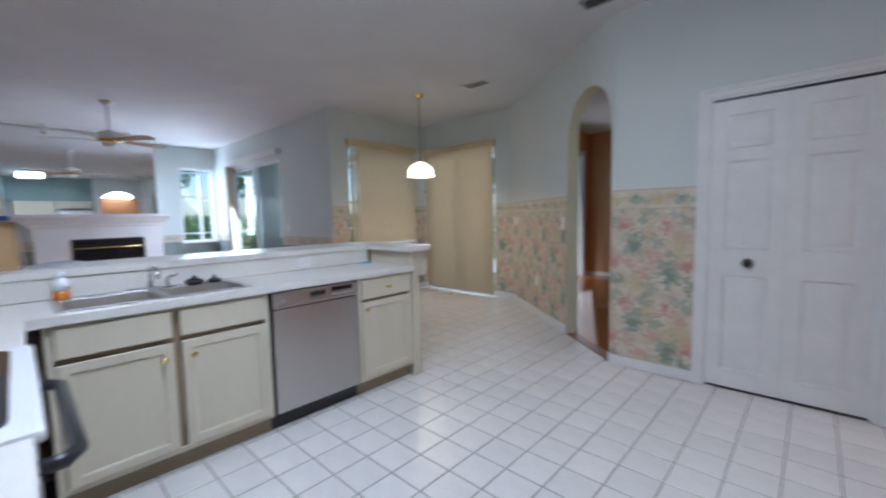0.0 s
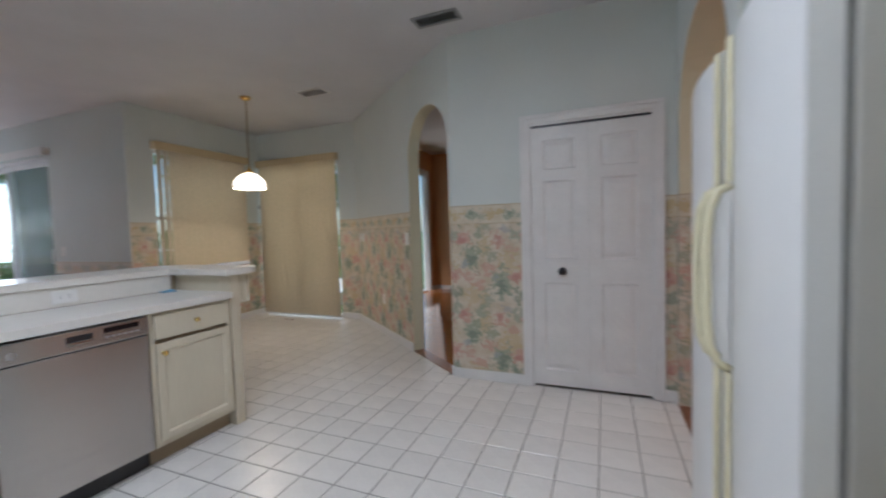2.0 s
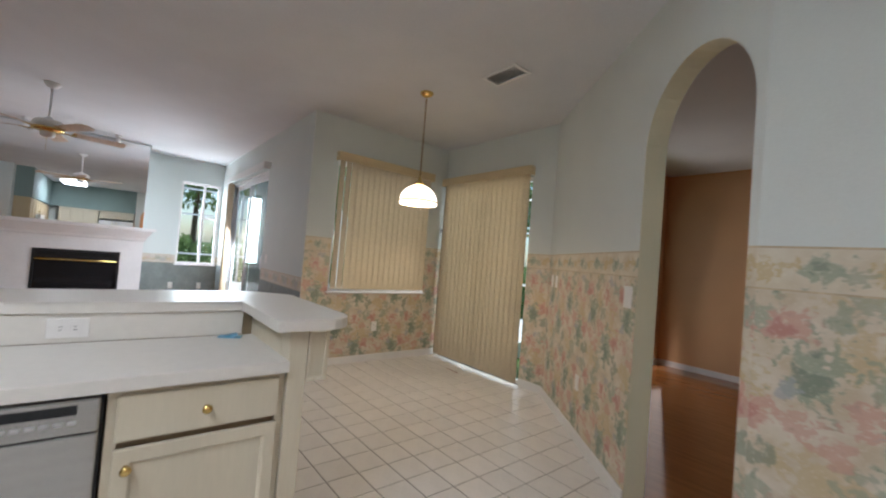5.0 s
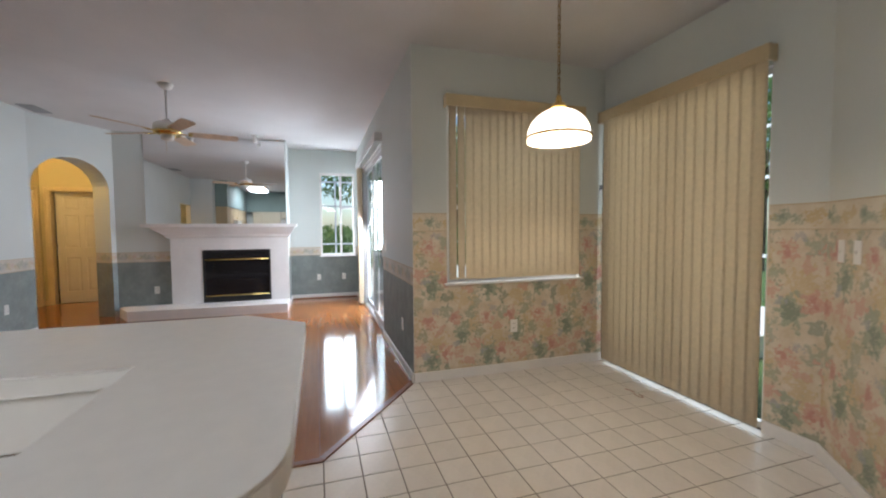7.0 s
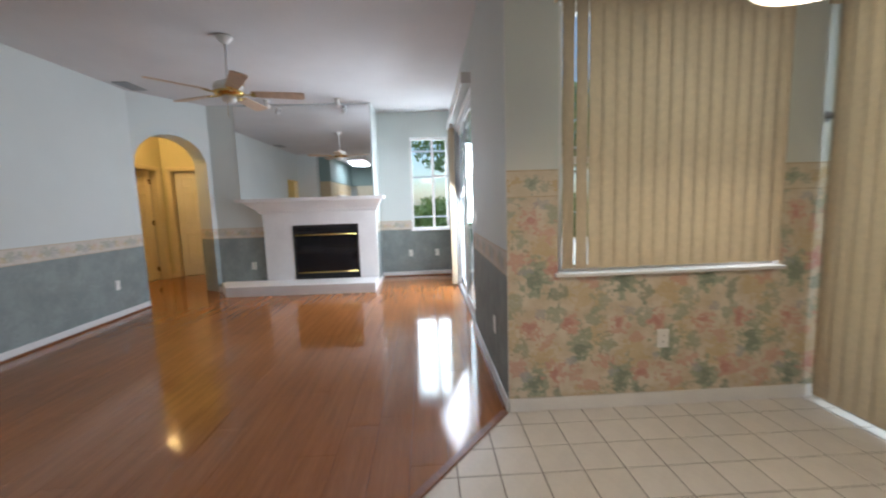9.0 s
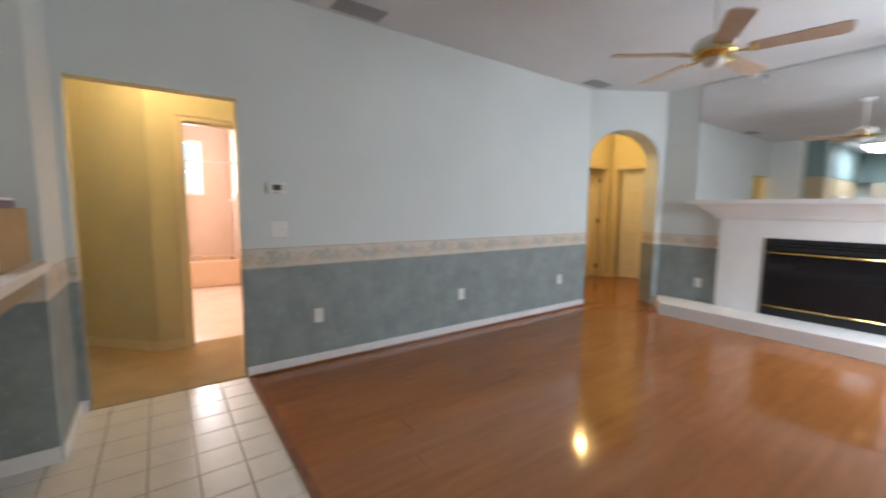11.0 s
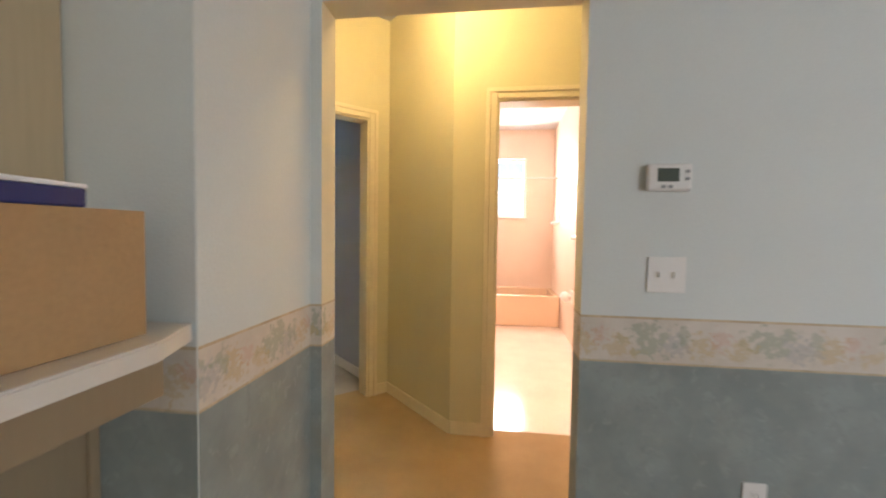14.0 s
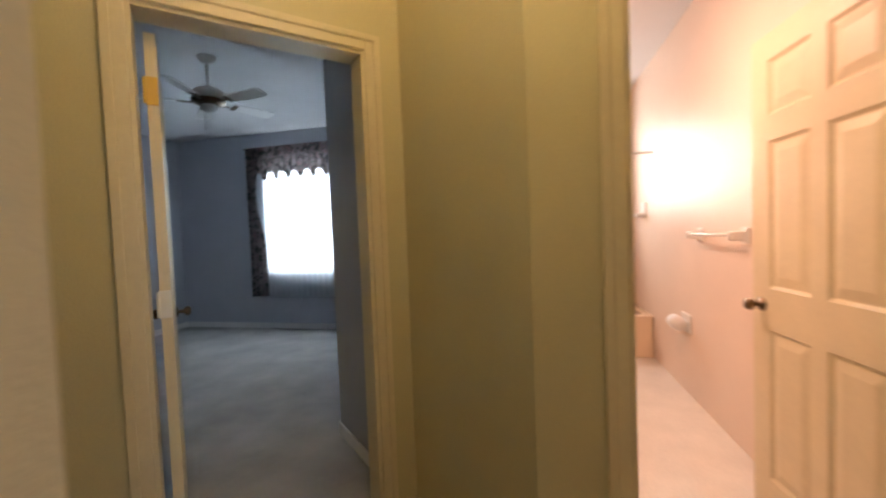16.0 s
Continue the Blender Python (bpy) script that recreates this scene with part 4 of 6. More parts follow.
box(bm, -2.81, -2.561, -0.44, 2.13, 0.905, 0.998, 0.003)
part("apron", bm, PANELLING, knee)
bm = bmesh.new()
box(bm, -2.449, -2.43, -0.505, 2.06, 0.891, 0.999, 0.002)
part("backsplash", bm, COUNTER, knee)


def rounded(pts, radii, seg=6):
    out = []
    n = len(pts)
    for i, (p, r) in enumerate(zip(pts, radii)):
        p = Vector(p)
        if not r:
            out.append(tuple(p))
            continue
        a, b = (Vector(pts[i - 1]) - p).normalized(), (Vector(pts[(i + 1) % n]) - p).normalized()
        half = a.angle(b) / 2
        t = r / math.tan(half)
        c = p + (a + b).normalized() * (r / math.sin(half))
        s, e = p + a * t, p + b * t
        a0, a1 = math.atan2(s.y - c.y, s.x - c.x), math.atan2(e.y - c.y, e.x - c.x)
        while a1 - a0 > math.pi:
            a1 -= 2 * math.pi
        while a1 - a0 < -math.pi:
            a1 += 2 * math.pi
        for k in range(seg + 1):
            t2 = a0 + (a1 - a0) * k / seg
            out.append((c.x + r * math.cos(t2), c.y + r * math.sin(t2)))
    return out


bm = bmesh.new()
pts = [(-2.865, -0.37), (-2.815, -0.512), (-2.42, -0.512), (-2.42, 2.05), (-1.89, 2.05), (-1.89, 2.36), (-2.705, 2.36), (-2.865, 2.185)]
slab(bm, rounded(pts, [0.0, 0, 0, 0, 0.008, 0.13, 0.02, 0.02]), 1.0, 1.034, 0.002)
bar_slab = empty("bar_top", "off-white laminate raised bar top with a rounded end", "countertop")
part("edge_band", bm, COUNTER, bar_slab)
bm = bmesh.new()
slab(bm, rounded(pts, [0.0, 0, 0, 0, 0.008, 0.13, 0.02, 0.02]), 1.0345, 1.04, 0.002)
part("surface", bm, COUNTER, bar_slab)
bm = bmesh.new()
slab(bm, [(-2.428, -0.51), (-1.43, -0.51), (-1.43, 0.01), (-1.905, 0.01), (-1.905, 0.12), (-2.428, 0.12)], 0.85, 0.89, 0.004)
tops = empty("sink_counter", "off-white laminate L-shaped counter round the sink", "countertop")
corner = part("corner_top", bm, COUNTER, tops)
bm = bmesh.new()
slab(bm, [(-2.428, 0.1205), (-2.36, 0.1205), (-2.36, 0.9105), (-1.98, 0.9105), (-1.98, 0.1205), (-1.905, 0.1205), (-1.905, 2.105), (-2.428, 2.105)], 0.85, 0.89, 0.002)
part("long_top", bm, COUNTER, tops)
bm = bmesh.new()
side_pts = [(-0.65, -0.51), (1.395, -0.51), (1.395, 1.05), (0.775, 1.05), (0.775, 0.01), (-0.65, 0.01)]
slab(bm, side_pts, 0.85, 0.884, 0.002)
side = empty("side_counter", "off-white laminate counter beside the refrigerator", "countertop")
part("edge_band", bm, COUNTER, side)
bm = bmesh.new()
slab(bm, side_pts, 0.8845, 0.89, 0.002)
part("surface", bm, COUNTER, side)


def sink():
    shift = Matrix.Translation((-0.035, 0.06, -0.025))
    ob = empty("kitchen_sink", "double-bowl stainless steel kitchen sink", "sink")
    bm = bmesh.new()
    for x0, x1, y0, y1 in ((-2.335, -2.27, 0.05, 0.86), (-1.965, -1.935, 0.05, 0.86), (-2.27, -1.965, 0.05, 0.08), (-2.27, -1.965, 0.83, 0.86), (-2.27, -1.965, 0.435, 0.475)):
        box(bm, x0, x1, y0, y1, 0.9155, 0.921, 0.002)
    bm.transform(shift)
    part("rim", bm, SINKSTEEL, ob)
    for y0, y1 in ((0.08, 0.435), (0.475, 0.83)):
        bm = bmesh.new()
        w = 0.004
        box(bm, -2.27, -1.965, y0, y1, 0.742, 0.746)
        for a in ((-2.27, -2.27 + w, y0, y1), (-1.965 - w, -1.965, y0, y1), (-2.27 + w, -1.965 - w, y0, y0 + w), (-2.27 + w, -1.965 - w, y1 - w, y1)):
            box(bm, *a, 0.746, 0.9154)
        bm.transform(shift)
        bowl = part("bowl", bm, SINKSTEEL, ob)
        bm = bmesh.new()
        lathe(bm, [(0.045, 0), (0.045, 0.004), (0.03, 0.004), (0.001, 0.002)], pose(-2.12, (y0 + y1) / 2, 0.7465), 16)
        bm.transform(shift)
        part("drain", bm, CHROME, bowl)
    f = empty("faucet", "chrome kitchen faucet with a low arched spout", "faucet")
    bm = bmesh.new()
    box(bm, -2.33, -2.28, 0.34, 0.56, 0.9215, 0.935, 0.005)
    bm.transform(shift)
    part("base", bm, CHROME, f)
    bm = bmesh.new()
    bar(bm, [(-2.305, 0.45, 0.93), (-2.305, 0.45, 1.0), (-2.28, 0.45, 1.04), (-2.2, 0.45, 1.05), (-2.13, 0.45, 1.03), (-2.12, 0.45, 0.995)], 0.011, 10)
    bm.transform(shift)
    part("spout", bm, CHROME, f, smooth=True)
    bm = bmesh.new()
    bar(bm, [(-2.305, 0.53, 0.93), (-2.305, 0.53, 0.975), (-2.25, 0.56, 1.0)], 0.010, 10)
    bm.transform(shift)
    part("lever", bm, CHROME, f, smooth=True)


sink()


def cooker():
    ob = empty("cooker", "white electric cooker with a black glass hob and black handle", "cooker")
    bm = bmesh.new()
    box(bm, -1.415, -0.665, -0.505, -0.03, 0.03, 0.868, 0.006)
    part("body", bm, ENAMEL, ob)
    bm = bmesh.new()
    box(bm, -1.425, -0.655, -0.508, 0.028, 0.869, 0.897, 0.010)
    top = part("hob_frame", bm, ENAMEL, ob)
    bm = bmesh.new()
    slab(bm, rounded([(-1.38, -0.46), (-0.70, -0.46), (-0.70, -0.02), (-1.38, -0.02)], [0.05] * 4), 0.8972, 0.902)
    glass_top = part("hob_glass", bm, BLACKGLASS, top)
    for x, y, r in ((-1.22, -0.35, 0.08), (-0.87, -0.35, 0.07), (-1.22, -0.14, 0.07), (-0.87, -0.14, 0.085)):
        bm = bmesh.new()
        lathe(bm, [(r, 0), (r, 0.0006), (r * 0.93, 0.0006), (r * 0.93, 0.0001)], pose(x, y, 0.9021), 24)
        part("ring", bm, VENTGREY, glass_top)
    bm = bmesh.new()
    box(bm, -1.405, -0.675, -0.0295, 0.012, 0.20, 0.83, 0.006)
    door = part("oven_door", bm, ENAMEL, ob)
    bm = bmesh.new()
    box(bm, -1.25, -0.84, 0.0122, 0.015, 0.38, 0.64, 0)
    part("window", bm, BLACKGLASS, door)
    bm = bmesh.new()
    bar(bm, [(-1.34, 0.010, 0.78), (-1.34, 0.05, 0.78), (-1.30, 0.075, 0.78), (-0.80, 0.075, 0.78), (-0.76, 0.05, 0.78), (-0.76, 0.010, 0.78)], 0.017, 10)
    part("handle", bm, BLACK, door, "black oven door handle", True)
    bm = bmesh.new()
    box(bm, -1.405, -0.675, -0.0295, 0.008, 0.04, 0.185, 0.006)
    part("drawer", bm, ENAMEL, ob)
    bm = bmesh.new()
    box(bm, -1.415, -0.665, -0.512, -0.465, 0.9025, 1.08, 0.01)
    part("backguard", bm, ENAMEL, ob)


cooker()


def refrigerator():
    x0, x1, y0, y1, h = 0.69, 1.38, 1.065, 1.965, 1.69
    ob = empty("refrigerator", "white side-by-side refrigerator with yellowed handles", "refrigerator")
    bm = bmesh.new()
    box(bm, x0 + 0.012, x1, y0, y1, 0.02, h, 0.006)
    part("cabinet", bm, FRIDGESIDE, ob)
    bm = bmesh.new()
    box(bm, x0, x0 + 0.0115, y0 + 0.012, y1 - 0.012, 0.10, h - 0.01)
    part("gasket", bm, VENTGREY, ob)
    for a, b, hy in ((y0, y0 + 0.395, y0 + 0.345), (y0 + 0.405, y1, y0 + 0.455)):
        bm = bmesh.new()
        n = 8
        pts = [(x0 - 0.001, a), (x0 - 0.001, b)] + [(x0 - 0.050 - 0.022 * math.sin(math.pi * k / n), b - (b - a) * k / n) for k in range(n + 1)]
        slab(bm, pts, 0.10, h + 0.012, 0.010)
        door = part("door", bm, ENAMEL, ob)
        bm = bmesh.new()
        px = x0 - 0.07
        bar(bm, [(px + 0.004, hy, 0.88), (px - 0.022, hy, 0.895), (px - 0.040, hy, 0.94), (px - 0.046, hy, 1.02), (px - 0.046, hy, 1.20), (px - 0.040, hy, 1.28), (px - 0.022, hy, 1.325), (px + 0.004, hy, 1.34)], 0.011, 10)
        part("handle", bm, AGED, door, "yellowed plastic handle", True)
        bm = bmesh.new()
        box(bm, px - 0.006, px + 0.006, hy - 0.011, hy + 0.011, 1.345, h + 0.005, 0.004)
        part("handle_trim", bm, AGED, door, "yellowed trim strip")
        bm = bmesh.new()
        box(bm, px - 0.006, px + 0.006, hy - 0.011, hy + 0.011, 0.14, 0.875, 0.004)
        part("handle_trim", bm, AGED, door, "yellowed trim strip")
        bm = bmesh.new()
        hy2 = a + 0.03 if a == y0 else b - 0.03
        box(bm, x0 - 0.045, x0 + 0.05, hy2 - 0.025, hy2 + 0.025, h + 0.0125, h + 0.026, 0.005)
        part("hinge_cover", bm, ENAMEL, door)
    bm = bmesh.new()
    box(bm, x0 - 0.02, x0 + 0.05, y0 + 0.01, y1 - 0.01, 0.005, 0.095, 0.004)
    part("grille", bm, VENTGREY, ob)


refrigerator()


def upper_cabinet(name, label, m, width, z0, z1, depth, doors, material):
    ob = empty(name, label, "cabinet", group="kitchen wall cabinets")
    bm = bmesh.new()
    box(bm, 0, width, -depth, 0, z0, z1, 0.002, m)
    part("body", bm, material, ob)
    step = (width - 0.02) / doors
    for k in range(doors):
        a = 0.012 + k * step
        cabinet_front(ob, a, a + step - 0.006, z0 + 0.015, z1 - 0.015, "door", (a + (step - 0.05 if k % 2 == 0 else 0.04), z0 + 0.08), m, material)
    return ob


upper_cabinet("wall_cabinet", "pale wood wall cabinet over the counter by the bar", on_wall((-2.50, -0.215), (1, 0)), 1.0, 1.315, 2.048, 0.295, 2, MAPLE)
upper_cabinet("wall_cabinet", "pale wood wall cabinet over the cooker", on_wall((-1.495, -0.215), (1, 0)), 0.86, 1.66, 2.048, 0.295, 2, MAPLE)
upper_cabinet("wall_cabinet", "pale wood wall cabinet beside the cooker", on_wall((-0.63, -0.215), (1, 0)), 1.60, 1.335, 2.048, 0.295, 4, MAPLE)
upper_cabinet("wall_cabinet", "cream wall cabinet beside the refrigerator", on_wall((1.08, 0.02), (0, 1)), 1.01, 1.325, 2.048, 0.315, 3, CAB)
upper_cabinet("wall_cabinet", "cream short wall cabinet over the refrigerator", on_wall((0.98, 1.06), (0, 1)), 0.93, 1.78, 2.048, 0.415, 2, CAB)
bm = bmesh.new()
slab(bm, [(-2.51, -0.511), (1.395, -0.511), (1.395, 2.015), (0.94, 2.015), (0.94, 1.04), (1.05, 1.04), (1.05, -0.18), (-2.51, -0.18)], 2.05, CEIL - 0.002)
tagged(part("soffit", bm, SOFFIT), "teal painted soffit above the wall cabinets", "soffit", kind="structure")
hood = empty("cooker_hood", "white cooker hood under the wall cabinet", "hood")
bm = bmesh.new()
box(bm, -1.43, -0.66, -0.51, -0.10, 1.54, 1.655, 0.01)
part("canopy", bm, ENAMEL, hood)


def ceiling_light():
    ob = empty("ceiling_light", "lit fluorescent box light on the kitchen ceiling", "ceiling light")
    bm = bmesh.new()
    box(bm, -1.40, -0.10, 0.15, 0.75, 2.775, CEIL - 0.002, 0.004)
    part("frame", bm, TRIM, ob)
    bm = bmesh.new()
    box(bm, -1.37, -0.13, 0.18, 0.72, 2.72, 2.7745, 0.01)
    part("diffuser", bm, TUBES, ob)


ceiling_light()


# pantry bifold doors
casing(PANTRY, P0, P1, DOORH, "casing_pantry")
pw = (P1 - P0 - 0.04) / 2
for k in range(2):
    ob = empty("bifold_door", "white moulded bifold closet door leaf, closed", "door", PANTRY.fr(P0 + 0.019 + k * (pw + 0.002), 0.02, -0.03), "bifold pantry doors")
    w, h = pw, 1.985
    panelled(bmesh.new(), w, h, 0.034, [(0.085, w - 0.085, 0.12, 0.80), (0.085, w - 0.085, 0.98, 1.58), (0.085, w - 0.085, 1.66, 1.89)], ob, TRIM)
    if k == 1:
        knob(ob, pose(0.19, 0.017, 0.89), BLACK, 0.027)
bm = bmesh.new()
box(bm, P0 + 0.019, P1 - 0.019, -0.05, -0.01, 2.008, 2.026, 0, PANTRY.fr())
tagged(part("bifold_track", bm, BLACK), "dark metal track above the bifold doors", "track")

# ---- breakfast nook ----


def vertical_blind(name, run, s0, s1, z0, z1, tilt, count, label, gap_last=False):
    ob = empty(name, label, "blind")
    m = run.fr(0, 0, 0)
    bm = bmesh.new()
    box(bm, s0 - 0.03, s1 + 0.03, 0.075, 0.088, z1 - 0.015, z1 + 0.085, 0.004, m)
    box(bm, s0 - 0.03, s0 - 0.018, 0.004, 0.0748, z1 - 0.015, z1 + 0.085, 0.003, m)
    box(bm, s1 + 0.018, s1 + 0.03, 0.004, 0.0748, z1 - 0.015, z1 + 0.085, 0.003, m)
    box(bm, s0 - 0.017, s1 + 0.017, 0.004, 0.0748, z1 + 0.075, z1 + 0.085, 0.002, m)
    part("valance", bm, VALANCE, ob)
    bm = bmesh.new()
    box(bm, s0, s1, 0.025, 0.055, z1 + 0.02, z1 + 0.045, 0.002, m)
    part("track", bm, TRIM, ob)
    step = (s1 - s0) / count
    rnd = random.Random(len(name) + count)
    for k in range(count):
        s = s0 + step * (k + 0.5)
        bm = bmesh.new()
        mm = m @ pose(s, 0.04, 0, 0, 0, tilt + rnd.uniform(-1.5, 1.5) + (15 if gap_last and k >= count - 2 else 0))
        w = step * 0.515
        cols = [(-w, 0.0), (-w * 0.5, 0.0014), (0, 0.002), (w * 0.5, 0.0014), (w, 0.0)]
        grid = [[bm.verts.new(mm @ Vector((x, y, z))) for x, y in cols] for z in (z0 + rnd.uniform(0, 0.006), z1 + 0.02)]
        for i in range(4):
            bm.faces.new((grid[0][i], grid[0][i + 1], grid[1][i + 1], grid[1][i]))
        bmesh.ops.solidify(bm, geom=bm.faces[:], thickness=0.0012)
        part("vane", bm, VANE, ob, smooth=True)
    return ob


def window_unit(name, run, s0, s1, z0, z1, label, rails=(), mullions=(), depth=0.05, sill=True):
    ob = empty(name, label, "window", kind="structure")
    m = run.fr()
    w = 0.038
    bm = bmesh.new()
    for a, b, c, d in ((s0, s0 + w, z0, z1), (s1 - w, s1, z0, z1), (s0 + w, s1 - w, z0, z0 + w), (s0 + w, s1 - w, z1 - w, z1)):
        box(bm, a, b, -0.095, -0.095 + depth, c, d, 0.003, m)
    part("window_frame", bm, TRIM, ob)
    for z in rails:
        bm = bmesh.new()
        box(bm, s0 + w, s1 - w, -0.09, -0.052, z - 0.02, z + 0.02, 0.003, m)
        part("rail", bm, TRIM, ob)
    for s in mullions:
        bm = bmesh.new()
        box(bm, s - 0.022, s + 0.022, -0.092, -0.05, z0 + w, z1 - w, 0.003, m)
        part("mullion", bm, TRIM, ob)
    bm = bmesh.new()
    box(bm, s0 + 0.01, s1 - 0.01, -0.075, -0.070, z0 + 0.01, z1 - 0.01, 0, m)
    pane = part("pane", bm, GLASS, ob)
    pane.visible_shadow = False
    if sill:
        bm = bmesh.new()
        box(bm, s0 - 0.02, s1 + 0.02, -0.044, 0.035, z0 - 0.022, z0 - 0.001, 0.004, m)
        part("window_sill", bm, TRIM, ob)
    return ob


window_unit("window_nook", NOOKW, 0.28, 1.62, 0.845, 2.34, "white framed nook window behind blinds", (1.5,))
vertical_blind("window_blind", NOOKW, 0.31, 1.615, 0.872, 2.345, 1.5, 17, "closed tan vertical blind on the nook window", True)
window_unit("window_slider_nook", NOOKN, NB0, NB1, 0.0, 2.3, "white sliding glass door behind blinds", (), ((NB0 + NB1) / 2,), sill=False)
vertical_blind("door_blind", NOOKN, 0.306, 1.765, 0.03, 2.325, 1.5, 18, "closed tan floor-length vertical blind on the sliding door")


def pendant():
    x, y = -3.44, 3.69
    ob = empty("pendant_lamp", "lit white glass dome pendant lamp on a brass chain", "lamp", pose(x, y, 0))
    bm = bmesh.new()
    lathe(bm, [(0.062, CEIL - 0.002), (0.062, CEIL - 0.010), (0.045, CEIL - 0.03), (0.012, CEIL - 0.042), (0.001, CEIL - 0.043)])
    part("canopy", bm, BRASS, ob, smooth=True)
    z = CEIL - 0.045
    k = 0
    while z > 2.03:
        bm = bmesh.new()
        bmesh.ops.create_circle(bm, segments=10, radius=0.012)
        ring = [v.co.copy() for v in bm.verts]
        bm.clear()
        mm = Matrix.Translation((0, 0, z - 0.012)) @ pose(0, 0, 0, 90, 0, 90 * (k % 2)) @ Matrix.Diagonal((0.75, 1.5, 1, 1))
        pts = [mm @ p for p in ring]
        for a, b in zip(pts, pts[1:] + pts[:1]):
            tube(bm, a, b, 0.0022, seg=5)
        part("chain_link", bm, AGEDBRASS, ob)
        z -= 0.024
        k += 1
    bm = bmesh.new()
    tube(bm, (0.003, 0.003, 2.0), (0.003, 0.003, CEIL - 0.04), 0.0022, seg=6)
    part("cord", bm, BRONZE, ob)
    bm = bmesh.new()
    lathe(bm, [(0.001, 2.045), (0.014, 2.04), (0.018, 2.01), (0.03, 2.0), (0.045, 1.985), (0.05, 1.972), (0.001, 1.971)])
    part("cap", bm, BRASS, ob, smooth=True)
    bm = bmesh.new()
    R, H = 0.172, 0.155
    prof = [(R * math.sin(a), 1.815 + H * math.cos(a)) for a in [math.pi / 2 * (k + 1) / 12 for k in range(12)]]
    prof = [(0.03, 1.815 + H)] + prof + [(R, 1.79)]
    inner = [(r - 0.004, zz - 0.003) for r, zz in prof[::-1]]
    rings = prof + inner
    lathe(bm, rings, seg=40)
    part("shade", bm, SHADE, ob, "glowing opal glass shade", True)
    bm = bmesh.new()
    for k in range(40):
        a, b = math.pi * k / 20, math.pi * (k + 1) / 20
        tube(bm, ((R + 0.002) * math.cos(a), (R + 0.002) * math.sin(a), 1.815), ((R + 0.002) * math.cos(b), (R + 0.002) * math.sin(b), 1.815), 0.007, seg=8)
    part("band", bm, BRASS, ob, "brass band round the shade", True)
    bm = bmesh.new()
    lathe(bm, [(0.001, 1.82), (0.025, 1.83), (0.03, 1.86), (0.018, 1.90), (0.014, 1.96)], seg=16)
    part("bulb", bm, SHADE, ob, smooth=True).visible_shadow = False


pendant()

# ---- family room ----


def fireplace():
    ob = empty("fireplace", "white painted fireplace with a black firebox and brass trim", "fireplace")
    bx = -8.797
    F = -8.735
    bm = bmesh.new()
    pts = [(0.20, 0.151), (0.20, 1.20), (1.93, 1.20), (1.93, 0.151), (1.645, 0.151), (1.645, 1.0), (0.64, 1.0), (0.64, 0.151)]
    lo = [bm.verts.new((bx, y, z)) for y, z in pts]
    hi = [bm.verts.new((F, y, z)) for y, z in pts]
    bm.faces.new(lo), bm.faces.new(hi[::-1])
    for i in range(8):
        bm.faces.new((lo[i], lo[(i + 1) % 8], hi[(i + 1) % 8], hi[i]))
    part("surround", bm, FIREWHITE, ob)
    bm = bmesh.new()
    prof = [(0.012, 1.20), (0.03, 1.215), (0.04, 1.25), (0.085, 1.295), (0.12, 1.335), (0.14, 1.365), (0.20, 1.37), (0.20, 1.42)]
    rows = []
    for out, z in prof:
        rows.append([(bx, 0.18 - out * 1.5, z), (F + out, 0.18 - out * 1.5, z), (F + out, 1.935 + out * 0.7, z), (bx, 1.935 + out * 0.7, z)])
    vs = [[bm.verts.new(p) for p in r] for r in rows]
    for a, b in zip(vs, vs[1:]):
        for i in range(3):
            bm.faces.new((a[i], a[i + 1], b[i + 1], b[i]))
    bm.faces.new(vs[-1]), bm.faces.new(vs[0])
    part("mantelpiece", bm, FIREWHITE, ob)
    hearth_pts = [(-8.795, -0.46), (-8.68, -0.48), (-8.30, -0.24), (-8.25, 1.93), (-8.795, 1.93)]
    bm = bmesh.new()
    slab(bm, hearth_pts, 0, 0.150, 0.006)
    part("hearth", bm, FIREWHITE, ob, "white raised hearth")
    bm = bmesh.new()
    y0, y1, z0, z1 = 0.641, 1.644, 0.1515, 0.999
    for a in ((bx - 0.0, F + 0.008, y0, y0 + 0.03, z0, z1), (bx, F + 0.008, y1 - 0.03, y1, z0, z1), (bx, F + 0.008, y0 + 0.03, y1 - 0.03, z1 - 0.13, z1), (bx, F + 0.008, y0 + 0.03, y1 - 0.03, z0, z0 + 0.09), (bx, bx + 0.01, y0 + 0.03, y1 - 0.03, z0 + 0.09, z1 - 0.13)):
        box(bm, *a, 0.002)
    part("firebox", bm, FIREBLACK, ob)
    bm = bmesh.new()
    box(bm, F - 0.012, F - 0.006, y0 + 0.031, y1 - 0.031, z0 + 0.091, z1 - 0.131)
    part("glass_door", bm, BLACKGLASS, ob)
    for z in (z1 - 0.155, z0 + 0.105):
        bm = bmesh.new()
        tube(bm, (F + 0.014, y0 + 0.03, z), (F + 0.014, y1 - 0.03, z), 0.011, seg=10)
        part("brass_rail", bm, BRASS, ob, "brass rail", True)
    for z in (z1 - 0.05, z1 - 0.08):
        bm = bmesh.new()
        box(bm, F + 0.0085, F + 0.012, y0 + 0.05, y1 - 0.05, z - 0.006, z + 0.006)
        part("louvre", bm, BLACKGLASS, ob)


fireplace()
bm = bmesh.new()
box(bm, -8.797, -8.791, -0.13, 1.90, 1.425, 2.805)
tagged(part("mirror", bm, MIRROR), "large frameless wall mirror above the mantelpiece", "mirror")

